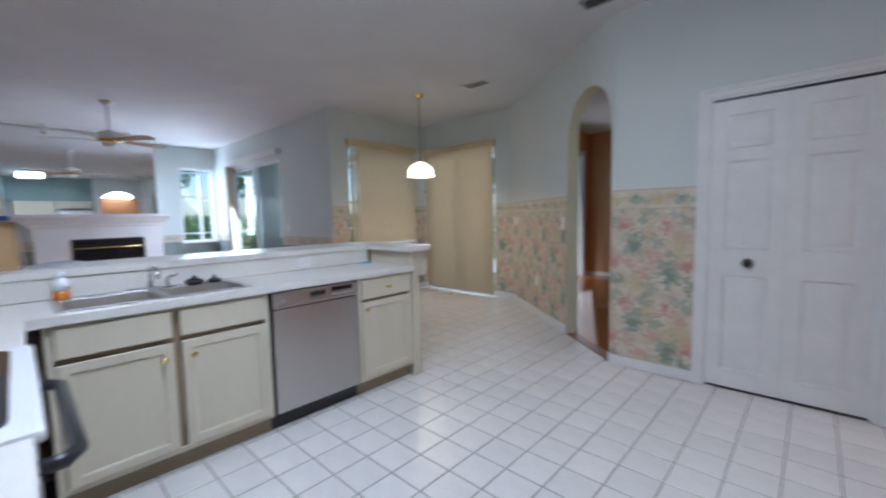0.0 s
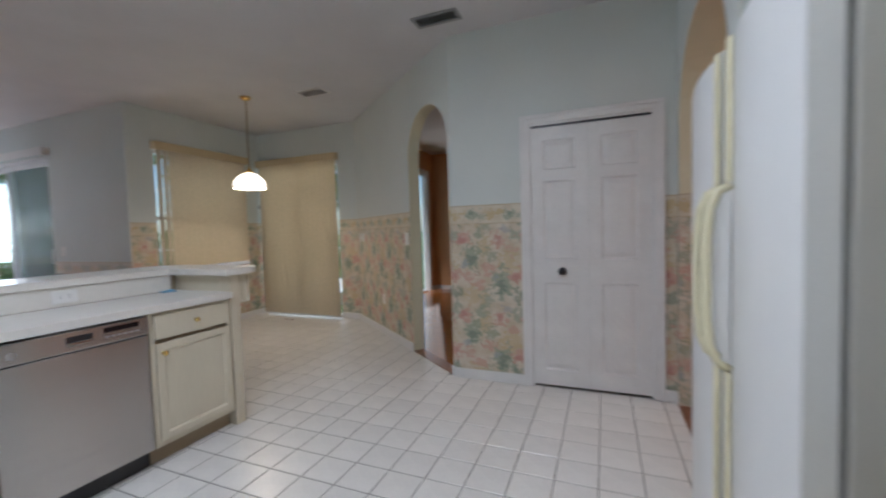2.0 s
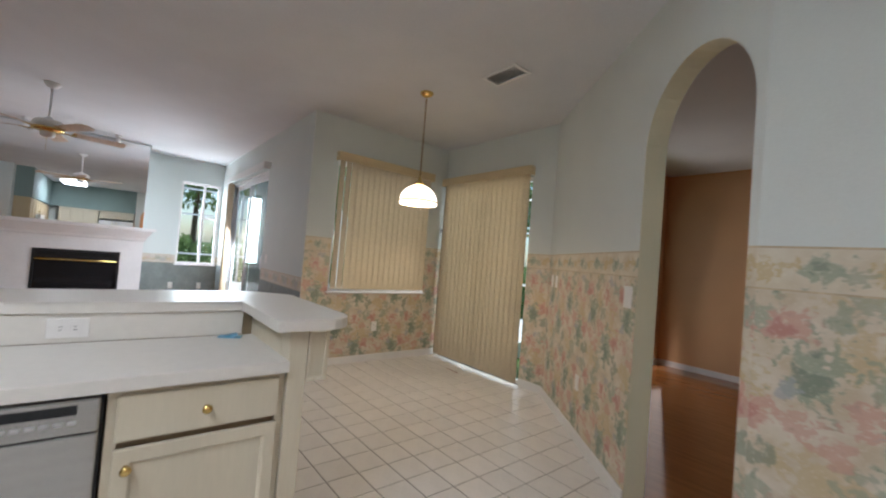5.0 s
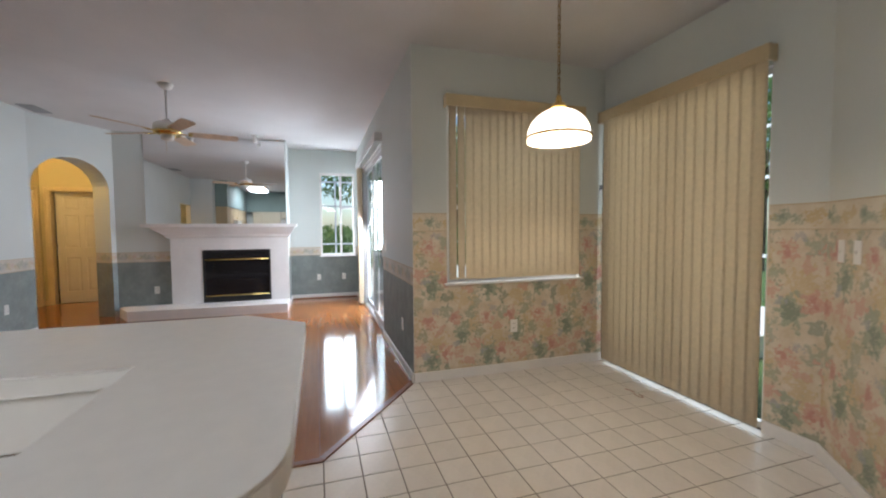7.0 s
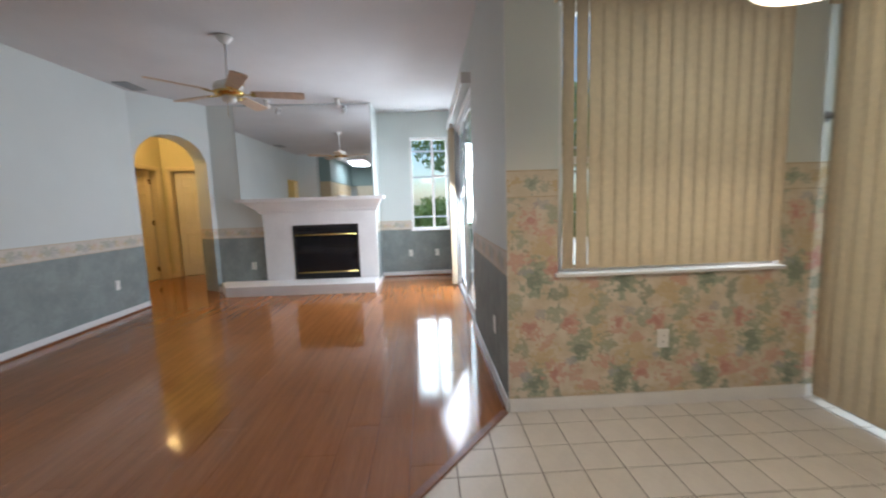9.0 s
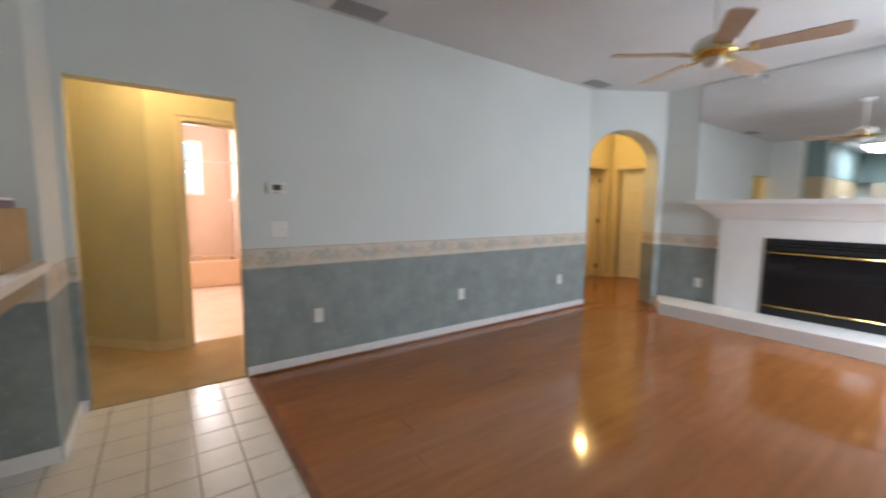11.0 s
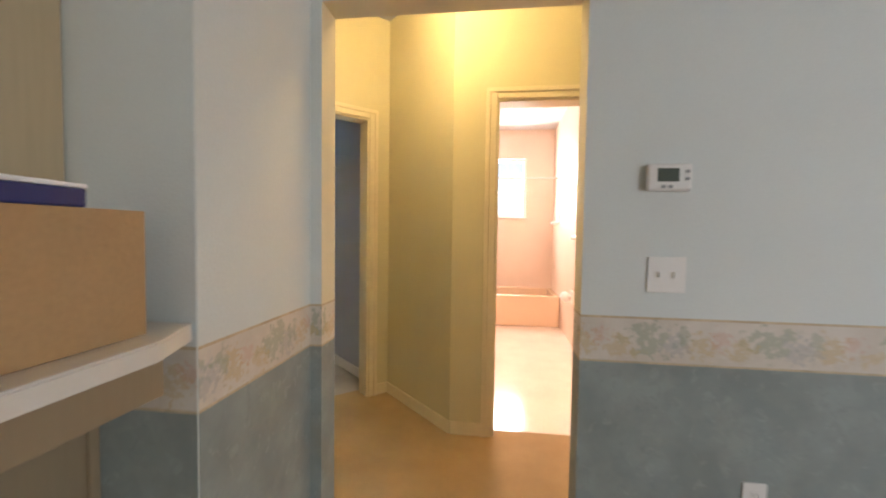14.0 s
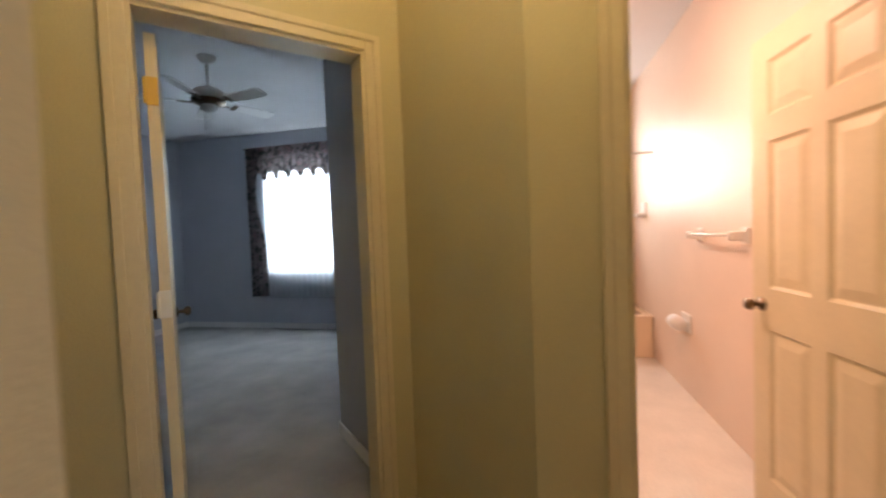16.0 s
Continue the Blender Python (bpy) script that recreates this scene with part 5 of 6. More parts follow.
window_unit("window_family", FAMW, 0.04, 0.70, 0.82, 2.40, "white framed window onto the patio", (), (0.31,))
bm = bmesh.new()
box(bm, 0.078, 0.288, -0.09, -0.052, 1.72, 1.76, 0.003, FAMW.fr())
part("rail", bm, TRIM, bpy.data.objects["window_family"])
ob = empty("window_slider_family", "white sliding glass door onto the patio", "window", kind="structure")
m = FAMN.fr()
mid = (SL0 + SL1) / 2
for a, b, yy in ((SL0 + 0.035, mid + 0.03, -0.05), (mid - 0.03, SL1 - 0.035, -0.085)):
    bm = bmesh.new()
    w = 0.05
    for c, d, e, f in ((a, a + w, 0.03, 2.32), (b - w, b, 0.03, 2.32), (a + w, b - w, 0.03, 0.11), (a + w, b - w, 2.25, 2.32)):
        box(bm, c, d, yy - 0.014, yy + 0.014, e, f, 0.002, m)
    leaf = part("door_panel", bm, CAGE, ob)
    bm = bmesh.new()
    box(bm, a + w, b - w, yy - 0.003, yy + 0.003, 0.11, 2.25, 0, m)
    part("pane", bm, GLASS, leaf).visible_shadow = False
    if yy > -0.06:
        bm = bmesh.new()
        box(bm, a + 0.03, b - 0.03, -0.122, -0.120, 0.05, 2.30, 0, m)
        part("insect_screen", bm, SCREEN, ob, "grey woven insect screen")
        bm = bmesh.new()
        bar(bm, [m @ Vector((a + 0.025, yy + 0.014, 0.95)), m @ Vector((a + 0.025, yy + 0.045, 0.97)), m @ Vector((a + 0.025, yy + 0.045, 1.13)), m @ Vector((a + 0.025, yy + 0.014, 1.15))], 0.008)
        part("handle", bm, CAGE, leaf)
bm = bmesh.new()
for a, b, e, f in ((SL0, SL0 + 0.034, 0.0, 2.36), (SL1 - 0.034, SL1, 0.0, 2.36), (SL0 + 0.034, SL1 - 0.034, 2.325, 2.36), (SL0 + 0.034, SL1 - 0.034, 0.0, 0.028)):
    box(bm, a, b, -0.105, -0.025, e, f, 0.002, m)
part("door_frame", bm, CAGE, ob)
rail = empty("slider_valance", "white blind valance and stacked tan vanes beside the sliding door", "blind")
bm = bmesh.new()
box(bm, SL0 - 0.08, SL1 + 0.06, 0.085, 0.097, 2.36, 2.46, 0.003, m)
box(bm, SL0 - 0.08, SL0 - 0.068, 0.003, 0.0848, 2.36, 2.46, 0.002, m)
box(bm, SL1 + 0.048, SL1 + 0.06, 0.003, 0.0848, 2.36, 2.46, 0.002, m)
part("valance", bm, TRIM, rail)
for k in range(12):
    bm = bmesh.new()
    box(bm, SL1 - 0.14 + 0.014 * k, SL1 - 0.1385 + 0.014 * k, 0.006, 0.08, 0.04, 2.36, 0, m)
    part("vane", bm, VANE, rail)


def ceiling_fan(x, y, z, base, blade_mat, metal, radius, label):
    ob = empty("ceiling_fan", label, "ceiling fan", pose(x, y, 0))
    bm = bmesh.new()
    lathe(bm, [(0.07, CEIL - 0.002), (0.068, CEIL - 0.015), (0.045, CEIL - 0.05), (0.018, CEIL - 0.065), (0.001, CEIL - 0.066)])
    part("canopy", bm, FANWHITE, ob, smooth=True)
    bm = bmesh.new()
    tube(bm, (0, 0, z + 0.10), (0, 0, CEIL - 0.06), 0.011)
    part("downrod", bm, FANWHITE, ob, smooth=True)
    bm = bmesh.new()
    lathe(bm, [(0.001, z + 0.125), (0.025, z + 0.12), (0.035, z + 0.10), (0.10, z + 0.085), (0.125, z + 0.06), (0.13, z + 0.02), (0.11, z + 0.0)])
    part("motor_housing", bm, FANWHITE, ob, smooth=True)
    bm = bmesh.new()
    lathe(bm, [(0.112, z + 0.004), (0.132, z + 0.0), (0.125, z - 0.02), (0.09, z - 0.035), (0.06, z - 0.04)])
    part("trim_ring", bm, metal, ob, smooth=True)
    bm = bmesh.new()
    lathe(bm, [(0.06, z - 0.036), (0.062, z - 0.07), (0.05, z - 0.09), (0.02, z - 0.10), (0.001, z - 0.101)])
    part("switch_cup", bm, FANWHITE, ob, smooth=True)
    bm = bmesh.new()
    tube(bm, (0.045, 0.0, z - 0.24), (0.045, 0.0, z - 0.08), 0.0015, seg=5)
    part("pull_chain", bm, metal, ob)
    for k in range(5):
        a = base + 72 * k
        mm = pose(0, 0, z - 0.005, 0, 0, a)
        bm = bmesh.new()
        box(bm, 0.10, 0.20, -0.014, 0.014, -0.018, -0.010, 0.003, mm)
        box(bm, 0.185, 0.225, -0.045, 0.045, -0.014, -0.008, 0.002, mm @ pose(0, 0, 0, -11))
        iron = part("blade_iron", bm, metal, ob)
        bm = bmesh.new()
        pts = rounded([(0.19, -0.055), (radius, -0.068), (radius, 0.068), (0.19, 0.055)], [0.015, 0.04, 0.04, 0.015])
        slab(bm, pts, -0.0075, -0.001)
        bm.transform(mm @ pose(0, 0, 0, -11))
        part("blade", bm, blade_mat, ob)
    return ob


ceiling_fan(-6.36, 0.935, 2.345, 32, FANWOOD, BRASS, 0.66, "white and brass ceiling fan with pale wooden blades")
ceiling_fan(-0.64, -3.82, 2.47, 30, FANWHITE, BRONZE, 0.56, "white ceiling fan in the bedroom")

# ---- hall, bathroom, bedroom, far hall ----
SIX = [(0.11, 0.34, 0.20, 0.83), (0.42, 0.65, 0.20, 0.83), (0.11, 0.34, 1.0, 1.60), (0.42, 0.65, 1.0, 1.60), (0.11, 0.34, 1.70, 1.92), (0.42, 0.65, 1.70, 1.92)]


def six_panel_door(m, width, label, group="", knobs=BRONZE, material=HALLTRIM, plates=()):
    """Hinge edge at x = 0 of the frame m; the leaf spans to x = width."""
    ob = empty("panel_door", label, "door", m, group)
    k = width / 0.76
    panelled(bmesh.new(), width, 2.025, 0.035, [(a * k, b * k, c, d) for a, b, c, d in SIX], ob, material)
    for s in (1, -1):
        knob(ob, pose(width - 0.06, 0.0175 * s, 0.93, 0, 0, 0 if s > 0 else 180), knobs, 0.026)
    for i, z in enumerate((0.2, 1.06, 1.82)):
        bm = bmesh.new()
        tube(bm, (-0.004, 0.022, z - 0.045), (-0.004, 0.022, z + 0.045), 0.007, seg=8)
        box(bm, -0.003, 0.035, 0.0178, 0.0195, z - 0.045, z + 0.045)
        box(bm, -0.006, -0.0005, -0.0165, 0.021, z - 0.05, z + 0.05, 0.002)
        part("hinge", bm, plates[i] if plates else knobs, ob)
    return ob


six_panel_door(pose(-4.235, -2.205, 0.012, 0, 0, -86), 0.735, "cream six-panel bathroom door standing open")
bp = BEDW.at(BE1 - 0.058, -0.13)
six_panel_door(pose(bp.x, bp.y, 0.012, 0, 0, -44), 0.75, "cream bedroom door standing wide open", plates=(BRONZE, PLATE, mat("yellow_painted_hinge", (0.72, 0.46, 0.08), 0.4, vary=0.05, bump=0)))
six_panel_door(pose(-10.45, -2.07, 0.012, 0, 0, 101), 0.71, "white six-panel door standing ajar in the far hall", material=TRIM)
six_panel_door(pose(-10.14, -2.36, 0.012, 0, 0, -24), 0.70, "cream six-panel door standing ajar in the far hall")
casing(FHW, 1.79, 2.57, 2.045, "casing_far_hall", HALLTRIM)
casing(FHS, 0.15, 0.92, 2.045, "casing_far_hall", HALLTRIM)


def dome_light(x, y):
    ob = empty("hall_light", "lit round glass flush ceiling light", "ceiling light", pose(x, y, 0))
    bm = bmesh.new()
    lathe(bm, [(0.15, CEIL - 0.002), (0.15, CEIL - 0.02), (0.13, CEIL - 0.024)])
    part("base", bm, BRASS, ob, smooth=True)
    bm = bmesh.new()
    lathe(bm, [(0.13, CEIL - 0.022), (0.12, CEIL - 0.06), (0.08, CEIL - 0.095), (0.001, CEIL - 0.105)])
    part("dome", bm, DOME, ob, smooth=True).visible_shadow = False


dome_light(-3.1, -1.62)
dome_light(-8.95, -1.7)


def bathroom():
    ob = empty("bathtub", "pale peach bathtub under the bathroom window", "bathtub")
    bm = bmesh.new()
    x0, x1, y0, y1, h = -4.355, -2.955, -5.945, -5.12, 0.42
    w = 0.07
    for a in ((x0, x1, y1 - w, y1), (x0, x1, y0, y0 + w), (x0, x0 + w, y0 + w, y1 - w), (x1 - w, x1, y0 + w, y1 - w)):
        box(bm, *a, 0.004, h, 0.012)
    box(bm, x0 + w, x1 - w, y0 + w, y1 - w, 0.004, 0.08)
    part("tub", bm, TUB, ob)
    rail = empty("towel_bar", "white ceramic towel bar on the bathroom wall", "towel bar")
    bm = bmesh.new()
    tube(bm, (-4.285, -3.98, 1.222), (-4.285, -3.41, 1.222), 0.010)
    part("rod", bm, PLATE, rail, smooth=True)
    for y in (-3.99, -3.40):
        bm = bmesh.new()
        box(bm, -4.358, -4.345, y - 0.035, y + 0.035, 1.17, 1.26, 0.004)
        box(bm, -4.345, -4.265, y - 0.016, y + 0.016, 1.19, 1.24, 0.006)
        part("bracket", bm, PLATE, rail)
    roll = empty("toilet_paper_holder", "white toilet paper holder with a roll", "paper holder")
    bm = bmesh.new()
    box(bm, -4.358, -4.34, -4.35, -4.18, 0.48, 0.62, 0.006)
    part("plate", bm, PLATE, roll)
    bm = bmesh.new()
    tube(bm, (-4.28, -4.33, 0.55), (-4.28, -4.20, 0.55), 0.052, seg=20)
    part("roll", bm, PAPER, roll, smooth=True)
    dish = empty("soap_dish", "white ceramic soap dish on the tub wall", "soap dish")
    bm = bmesh.new()
    box(bm, -4.358, -4.26, -5.47, -5.32, 1.38, 1.42, 0.008)
    box(bm, -4.358, -4.34, -5.49, -5.30, 1.38, 1.53, 0.006)
    part("dish", bm, PLATE, dish)
    window_unit("window_bath", BATHS, 0.42, 0.90, 1.50, 2.39, "small white framed bathroom window", (1.90,))
    cur = empty("shower_curtain", "pale shower curtain gathered beside the tub", "curtain")
    bm = bmesh.new()
    cols = [(-3.0 - 0.5 * k / 24, -5.08 + 0.03 * math.sin(k * 1.7)) for k in range(25)]
    lo = [bm.verts.new((x, y, 0.25)) for x, y in cols]
    hi = [bm.verts.new((x, y, 1.95)) for x, y in cols]
    for i in range(24):
        bm.faces.new((lo[i], lo[i + 1], hi[i + 1], hi[i]))
    bmesh.ops.solidify(bm, geom=bm.faces[:], thickness=0.003)
    part("cloth", bm, cloth("curtain_cloth", (0.75, 0.65, 0.55), 0.3), cur, smooth=True)
    bm = bmesh.new()
    tube(bm, (-4.355, -5.08, 1.98), (-2.955, -5.08, 1.98), 0.012)
    part("rod", bm, PLATE, cur)


bathroom()


def folds(bm, x0, x1, y, z0, z1, count, depth, scallop=0.0, swag=None):
    rows = 10
    grid = []
    for r in range(rows + 1):
        t = r / rows
        row = []
        for k in range(count * 4 + 1):
            u = k / (count * 4)
            low = z0 + (scallop * abs(math.sin(math.pi * u * count / 2)) if scallop else 0)
            z = z1 + (low - z1) * t
            pull = swag(t) if swag else 1.0
            x = x0 + (x1 - x0) * u * pull
            row.append(bm.verts.new((x, y + depth * math.sin(2 * math.pi * u * count) * (0.5 + 0.5 * t), z)))
        grid.append(row)
    for a, b in zip(grid, grid[1:]):
        for i in range(len(a) - 1):
            bm.faces.new((a[i], a[i + 1], b[i + 1], b[i]))
    bmesh.ops.solidify(bm, geom=bm.faces[:], thickness=0.003)
    return bm


window_unit("window_bedroom", BEDS, 1.24, 2.42, 0.86, 2.42, "white framed bedroom window", (1.6,))
cur = empty("window_curtain", "dark floral valance and side drapes over a white sheer curtain", "curtain")
part("sheer", folds(bmesh.new(), -0.85, 0.50, -5.97, 0.48, 2.48, 16, 0.014), SHEER, cur, "white sheer curtain", True)
part("valance", folds(bmesh.new(), -0.92, 0.60, -5.90, 2.12, 2.60, 16, 0.022, 0.12), FLORALCLOTH, cur, "dark floral valance", True)
TIE = lambda t: 1.0 - 0.5 * math.sin(math.pi * min(1, t * 1.6))
part("drape", folds(bmesh.new(), -1.0, -0.75, -5.88, 0.50, 2.58, 4, 0.03, 0, TIE), FLORALCLOTH, cur, "dark floral tied side drape", True)
part("drape", folds(bmesh.new(), 0.68, 0.42, -5.88, 0.50, 2.58, 4, 0.03, 0, TIE), FLORALCLOTH, cur, "dark floral tied side drape", True)
bm = bmesh.new()
tube(bm, (-1.05, -5.92, 2.59), (0.73, -5.92, 2.59), 0.012)
part("rod", bm, BRONZE, cur)
window_unit("window_dining", DIN_W, 0.30, 1.95, 0.0, 2.40, "white framed glass door in the terracotta room", (), (1.12,), sill=False)
casing(DIN_W, 0.30, 1.95, 2.40, "casing_dining", TRIM)

# ---- small fixtures ----


def cover_plate(m, label, kind, w=0.072, h=0.116, gangs=1, category=""):
    """A wall plate on the wall frame m (x along, y out), centred on the origin."""
    name = {"outlet": "wall_outlet", "switch": "light_switch", "blank": "wall_plate"}[kind]
    ob = empty(name, label, category or {"outlet": "outlet", "switch": "switch", "blank": "wall plate"}[kind])
    w *= 1 + 0.62 * (gangs - 1)
    bm = bmesh.new()
    box(bm, -w / 2, w / 2, 0.0005, 0.006, -h / 2, h / 2, 0.002, m)
    part("plate", bm, PLATE, ob)
    for g in range(gangs):
        x = (g - (gangs - 1) / 2) * 0.046
        if kind == "outlet":
            for z in (-0.02, 0.02):
                bm = bmesh.new()
                box(bm, x - 0.014, x + 0.014, 0.0062, 0.0085, z - 0.014, z + 0.014, 0.001, m)
                face = part("socket", bm, PLATE, ob)
                bm = bmesh.new()
                for dx in (-0.006, 0.006):
                    box(bm, x + dx - 0.001, x + dx + 0.001, 0.0086, 0.009, z - 0.004, z + 0.006, 0, m)
                part("slot", bm, BLACK, face)
        elif kind == "switch":
            bm = bmesh.new()
            box(bm, x - 0.005, x + 0.005, 0.0062, 0.016, -0.008, 0.010, 0.002, m)
            part("toggle", bm, PLATE, ob)
    return ob


def vent(x, y, w, d, turn, label, metal=VENTGREY):
    m = pose(x, y, CEIL - 0.001, 180, 0, turn)
    ob = empty("ceiling_vent", label, "vent", group="ceiling vents")
    bm = bmesh.new()
    t = 0.028
    for a, b, c, e in ((-w / 2, w / 2, -d / 2, -d / 2 + t), (-w / 2, w / 2, d / 2 - t, d / 2), (-w / 2, -w / 2 + t, -d / 2 + t, d / 2 - t), (w / 2 - t, w / 2, -d / 2 + t, d / 2 - t)):
        box(bm, a, b, c, e, 0.001, 0.010, 0.003, m)
    part("rim", bm, metal, ob)
    bm = bmesh.new()
    box(bm, -w / 2 + t, w / 2 - t, -d / 2 + t, d / 2 - t, 0.001, 0.002, 0, m)
    part("backing", bm, VENTGREY if metal is FANWHITE else VENTDARK, ob)
    k = -d / 2 + t + 0.012
    while k < d / 2 - t:
        bm = bmesh.new()
        box(bm, -w / 2 + t, w / 2 - t, -0.008, 0.008, -0.0008, 0.0008, 0, m @ pose(0, k, 0.0075, 35))
        part("slat", bm, metal, ob)
        k += 0.019
    return ob


vent(-0.81, 3.06, 0.36, 0.16, 0, "grey metal ceiling vent in the kitchen")
vent(-2.66, 3.90, 0.36, 0.20, 0, "pale metal ceiling vent in the breakfast nook", FANWHITE)
vent(-4.65, -0.90, 0.40, 0.20, 0, "grey metal ceiling vent in the family room")
vent(-7.76, -0.89, 0.36, 0.18, 0, "grey metal ceiling vent near the arch")

for x in (-4.326, -5.824, -7.411):
    cover_plate(SOUTH.fr(x + 7.92, 0.405), "white outlet on the green dado", "outlet")
cover_plate(SOUTH.fr(-4.037 + 7.92, 1.125), "white double light switch under the thermostat", "switch", gangs=2)
cover_plate(NOOKW.fr(5.08 - 4.102, 0.42), "white outlet on the floral wallpaper", "outlet")
cover_plate(DIAG.fr(0.955, 1.17), "white square wall plate on the floral wallpaper", "blank", 0.10, 0.13)
cover_plate(DIAG.fr(2.57, 1.18), "white light switch on the floral wallpaper", "switch", 0.06)
cover_plate(DIAG.fr(2.43, 1.18), "white light switch on the floral wallpaper", "switch", 0.06)
cover_plate(DIAG.fr(1.70, 0.435), "white outlet on the floral wallpaper", "outlet")
cover_plate(FAMN.fr(0.45, 0.41), "white outlet on the green dado", "outlet")
cover_plate(FAMN.fr(1.38, 1.12), "white light switch beside the sliding door", "switch")
cover_plate(FAMW.fr(3.16 - 2.42, 0.41), "white outlet below the window", "outlet")
cover_plate(FAMW.fr(3.16 - 2.885, 0.41), "white outlet below the window", "outlet")
cover_plate(BREAST.fr(1.92 + 0.02, 0.385), "white outlet beside the fireplace", "outlet")
riser = on_wall((-2.43, 1.475), (0, -1), 0.945) @ pose(0, 0, 0, 0, 90, 0)
cover_plate(riser, "white outlet on the bar backsplash", "outlet")


def thermostat():
    m = SOUTH.fr(-4.029 + 7.92, 1.435)
    ob = empty("thermostat", "white digital wall thermostat with a grey display", "thermostat")
    bm = bmesh.new()
    box(bm, -0.066, 0.066, 0.0005, 0.026, -0.043, 0.043, 0.008, m)
    body = part("body", bm, PLATE, ob)
    bm = bmesh.new()
    box(bm, -0.026, 0.038, 0.0265, 0.0275, -0.014, 0.028, 0, m)
    part("display", bm, mat("lcd_glass", (0.10, 0.12, 0.10), 0.15, vary=0.05, bump=0), body, "grey display")
    for x, z in ((-0.05, 0.018), (-0.05, -0.005), (0.0, -0.03), (0.02, -0.03)):
        bm = bmesh.new()
        box(bm, x - 0.007, x + 0.007, 0.0262, 0.030, z - 0.005, z + 0.005, 0.002, m)
        part("button", bm, VENTGREY, body)


thermostat()


def spot(x, y):
    ob = empty("spotlight", "small white ceiling spotlight above the mirror", "spotlight", pose(x, y, 0), "spotlights above the mirror")
    bm = bmesh.new()
    lathe(bm, [(0.05, CEIL - 0.002), (0.05, CEIL - 0.012), (0.012, CEIL - 0.018), (0.012, CEIL - 0.05)], seg=16)
    part("base", bm, FANWHITE, ob, smooth=True)
    bm = bmesh.new()
    tube(bm, (0.02, 0, CEIL - 0.045), (-0.06, 0, CEIL - 0.085), 0.03, 0.036, 14)
    part("head", bm, FANWHITE, ob, smooth=True)


spot(-8.55, 0.46)
spot(-8.55, 1.48)

# things on the bar
ob = empty("cardboard_box", "open-topped brown cardboard box on the bar", "box")
bm = bmesh.new()
x0, x1, y0, y1, z0, z1 = -2.80, -2.57, -0.41, 0.02, 1.041, 1.285
rings = []
for inset, z in ((0, z0), (0, z1), (0.005, z1), (0.005, z0 + 0.005)):
    rings.append([bm.verts.new(p) for p in ((x0 + inset, y0 + inset, z), (x1 - inset, y0 + inset, z), (x1 - inset, y1 - inset, z), (x0 + inset, y1 - inset, z))])
for lo, hi in zip(rings, rings[1:]):
    for k in range(4):
        bm.faces.new((lo[k], lo[(k + 1) % 4], hi[(k + 1) % 4], hi[k]))
bm.faces.new(rings[0]), bm.faces.new(rings[-1])
part("carton", bm, CARDBOARD, ob)
bm = bmesh.new()
box(bm, x0 + 0.006, x1 - 0.006, y0 + 0.08, y1 - 0.006, z1 - 0.006, z1)
part("flap", bm, CARDBOARD, ob)
bm = bmesh.new()
box(bm, -0.028, 0.028, -0.155, 0.155, 0, 0.032, 0.004, pose(-2.766, -0.155, 1.2858, 0, 0, 3))
tagged(part("book", bm, NAVY), "dark blue ring binder lying on the box", "book")
bm = bmesh.new()
box(bm, -0.03, 0.024, -0.16, 0.12, 0.0325, 0.041, 0.003, pose(-2.764, -0.155, 1.2858, 0, 0, 4))
tagged(part("notepad", bm, PAPER), "white papers lying on the blue binder", "papers")
bm = bmesh.new()
n = 8
rows = []
for r in range(7):
    t = r / 6
    rows.append([bm.verts.new((-2.797 + 0.27 * k / n, 0.025 + 0.006 * math.sin(k * 1.1 + r) * t + 0.012 * t, 1.287 - 0.225 * t + 0.004 * math.sin(k))) for k in range(n + 1)])
top = [bm.verts.new((-2.735 + 0.208 * k / n, -0.05, 1.2885)) for k in range(n + 1)]
for a, b in zip([top] + rows, rows):
    for k in range(n):
        bm.faces.new((a[k], a[k + 1], b[k + 1], b[k]))
bmesh.ops.solidify(bm, geom=bm.faces[:], thickness=0.0008)
tagged(part("paper_sheet", bm, PAPER, smooth=True), "white sheet of paper hanging over the box", "paper")
BAGM = mat("clear_plastic_bag", (0.84, 0.85, 0.87), 0.3, vary=0.03, bump=0.05)
bm = bmesh.new()
verts = {}
for i in range(15):
    for j in range(9):
        u, v = i / 14, j / 8
        h = 0.002 + 0.028 * max(0, math.sin(math.pi * u) * math.sin(math.pi * v)) * (0.6 + 0.6 * noise.noise(Vector((i * 0.5, j * 0.6, 3))))
        verts[i, j] = bm.verts.new((-2.80 + 0.20 * v, 0.06 + 0.24 * u, 1.0435 + max(0.001, h)))
for i in range(14):
    for j in range(8):
        bm.faces.new((verts[i, j], verts[i + 1, j], verts[i + 1, j + 1], verts[i, j + 1]))
bmesh.ops.solidify(bm, geom=bm.faces[:], thickness=0.001)
tagged(part("plastic_bag", bm, BAGM, smooth=True), "clear plastic bag of small parts on the bar", "bag")
bm = bmesh.new()
box(bm, -0.11, 0.11, -0.15, 0.15, 0, 0.0015, 0, pose(-2.70, 0.21, 1.0407, 0, 0, 14))
tagged(part("paper_sheet", bm, PAPER), "white leaflet lying on the bar", "paper")
bm = bmesh.new()
box(bm, -0.022, 0.022, -0.045, 0.045, 0, 0.006, 0.002, pose(-2.372, 2.0, 0.8908, 0, 0, -25))
box(bm, -0.016, 0.02, -0.03, 0.03, 0.006, 0.013, 0.003, pose(-2.372, 2.0, 0.8908, 8, 0, -5))
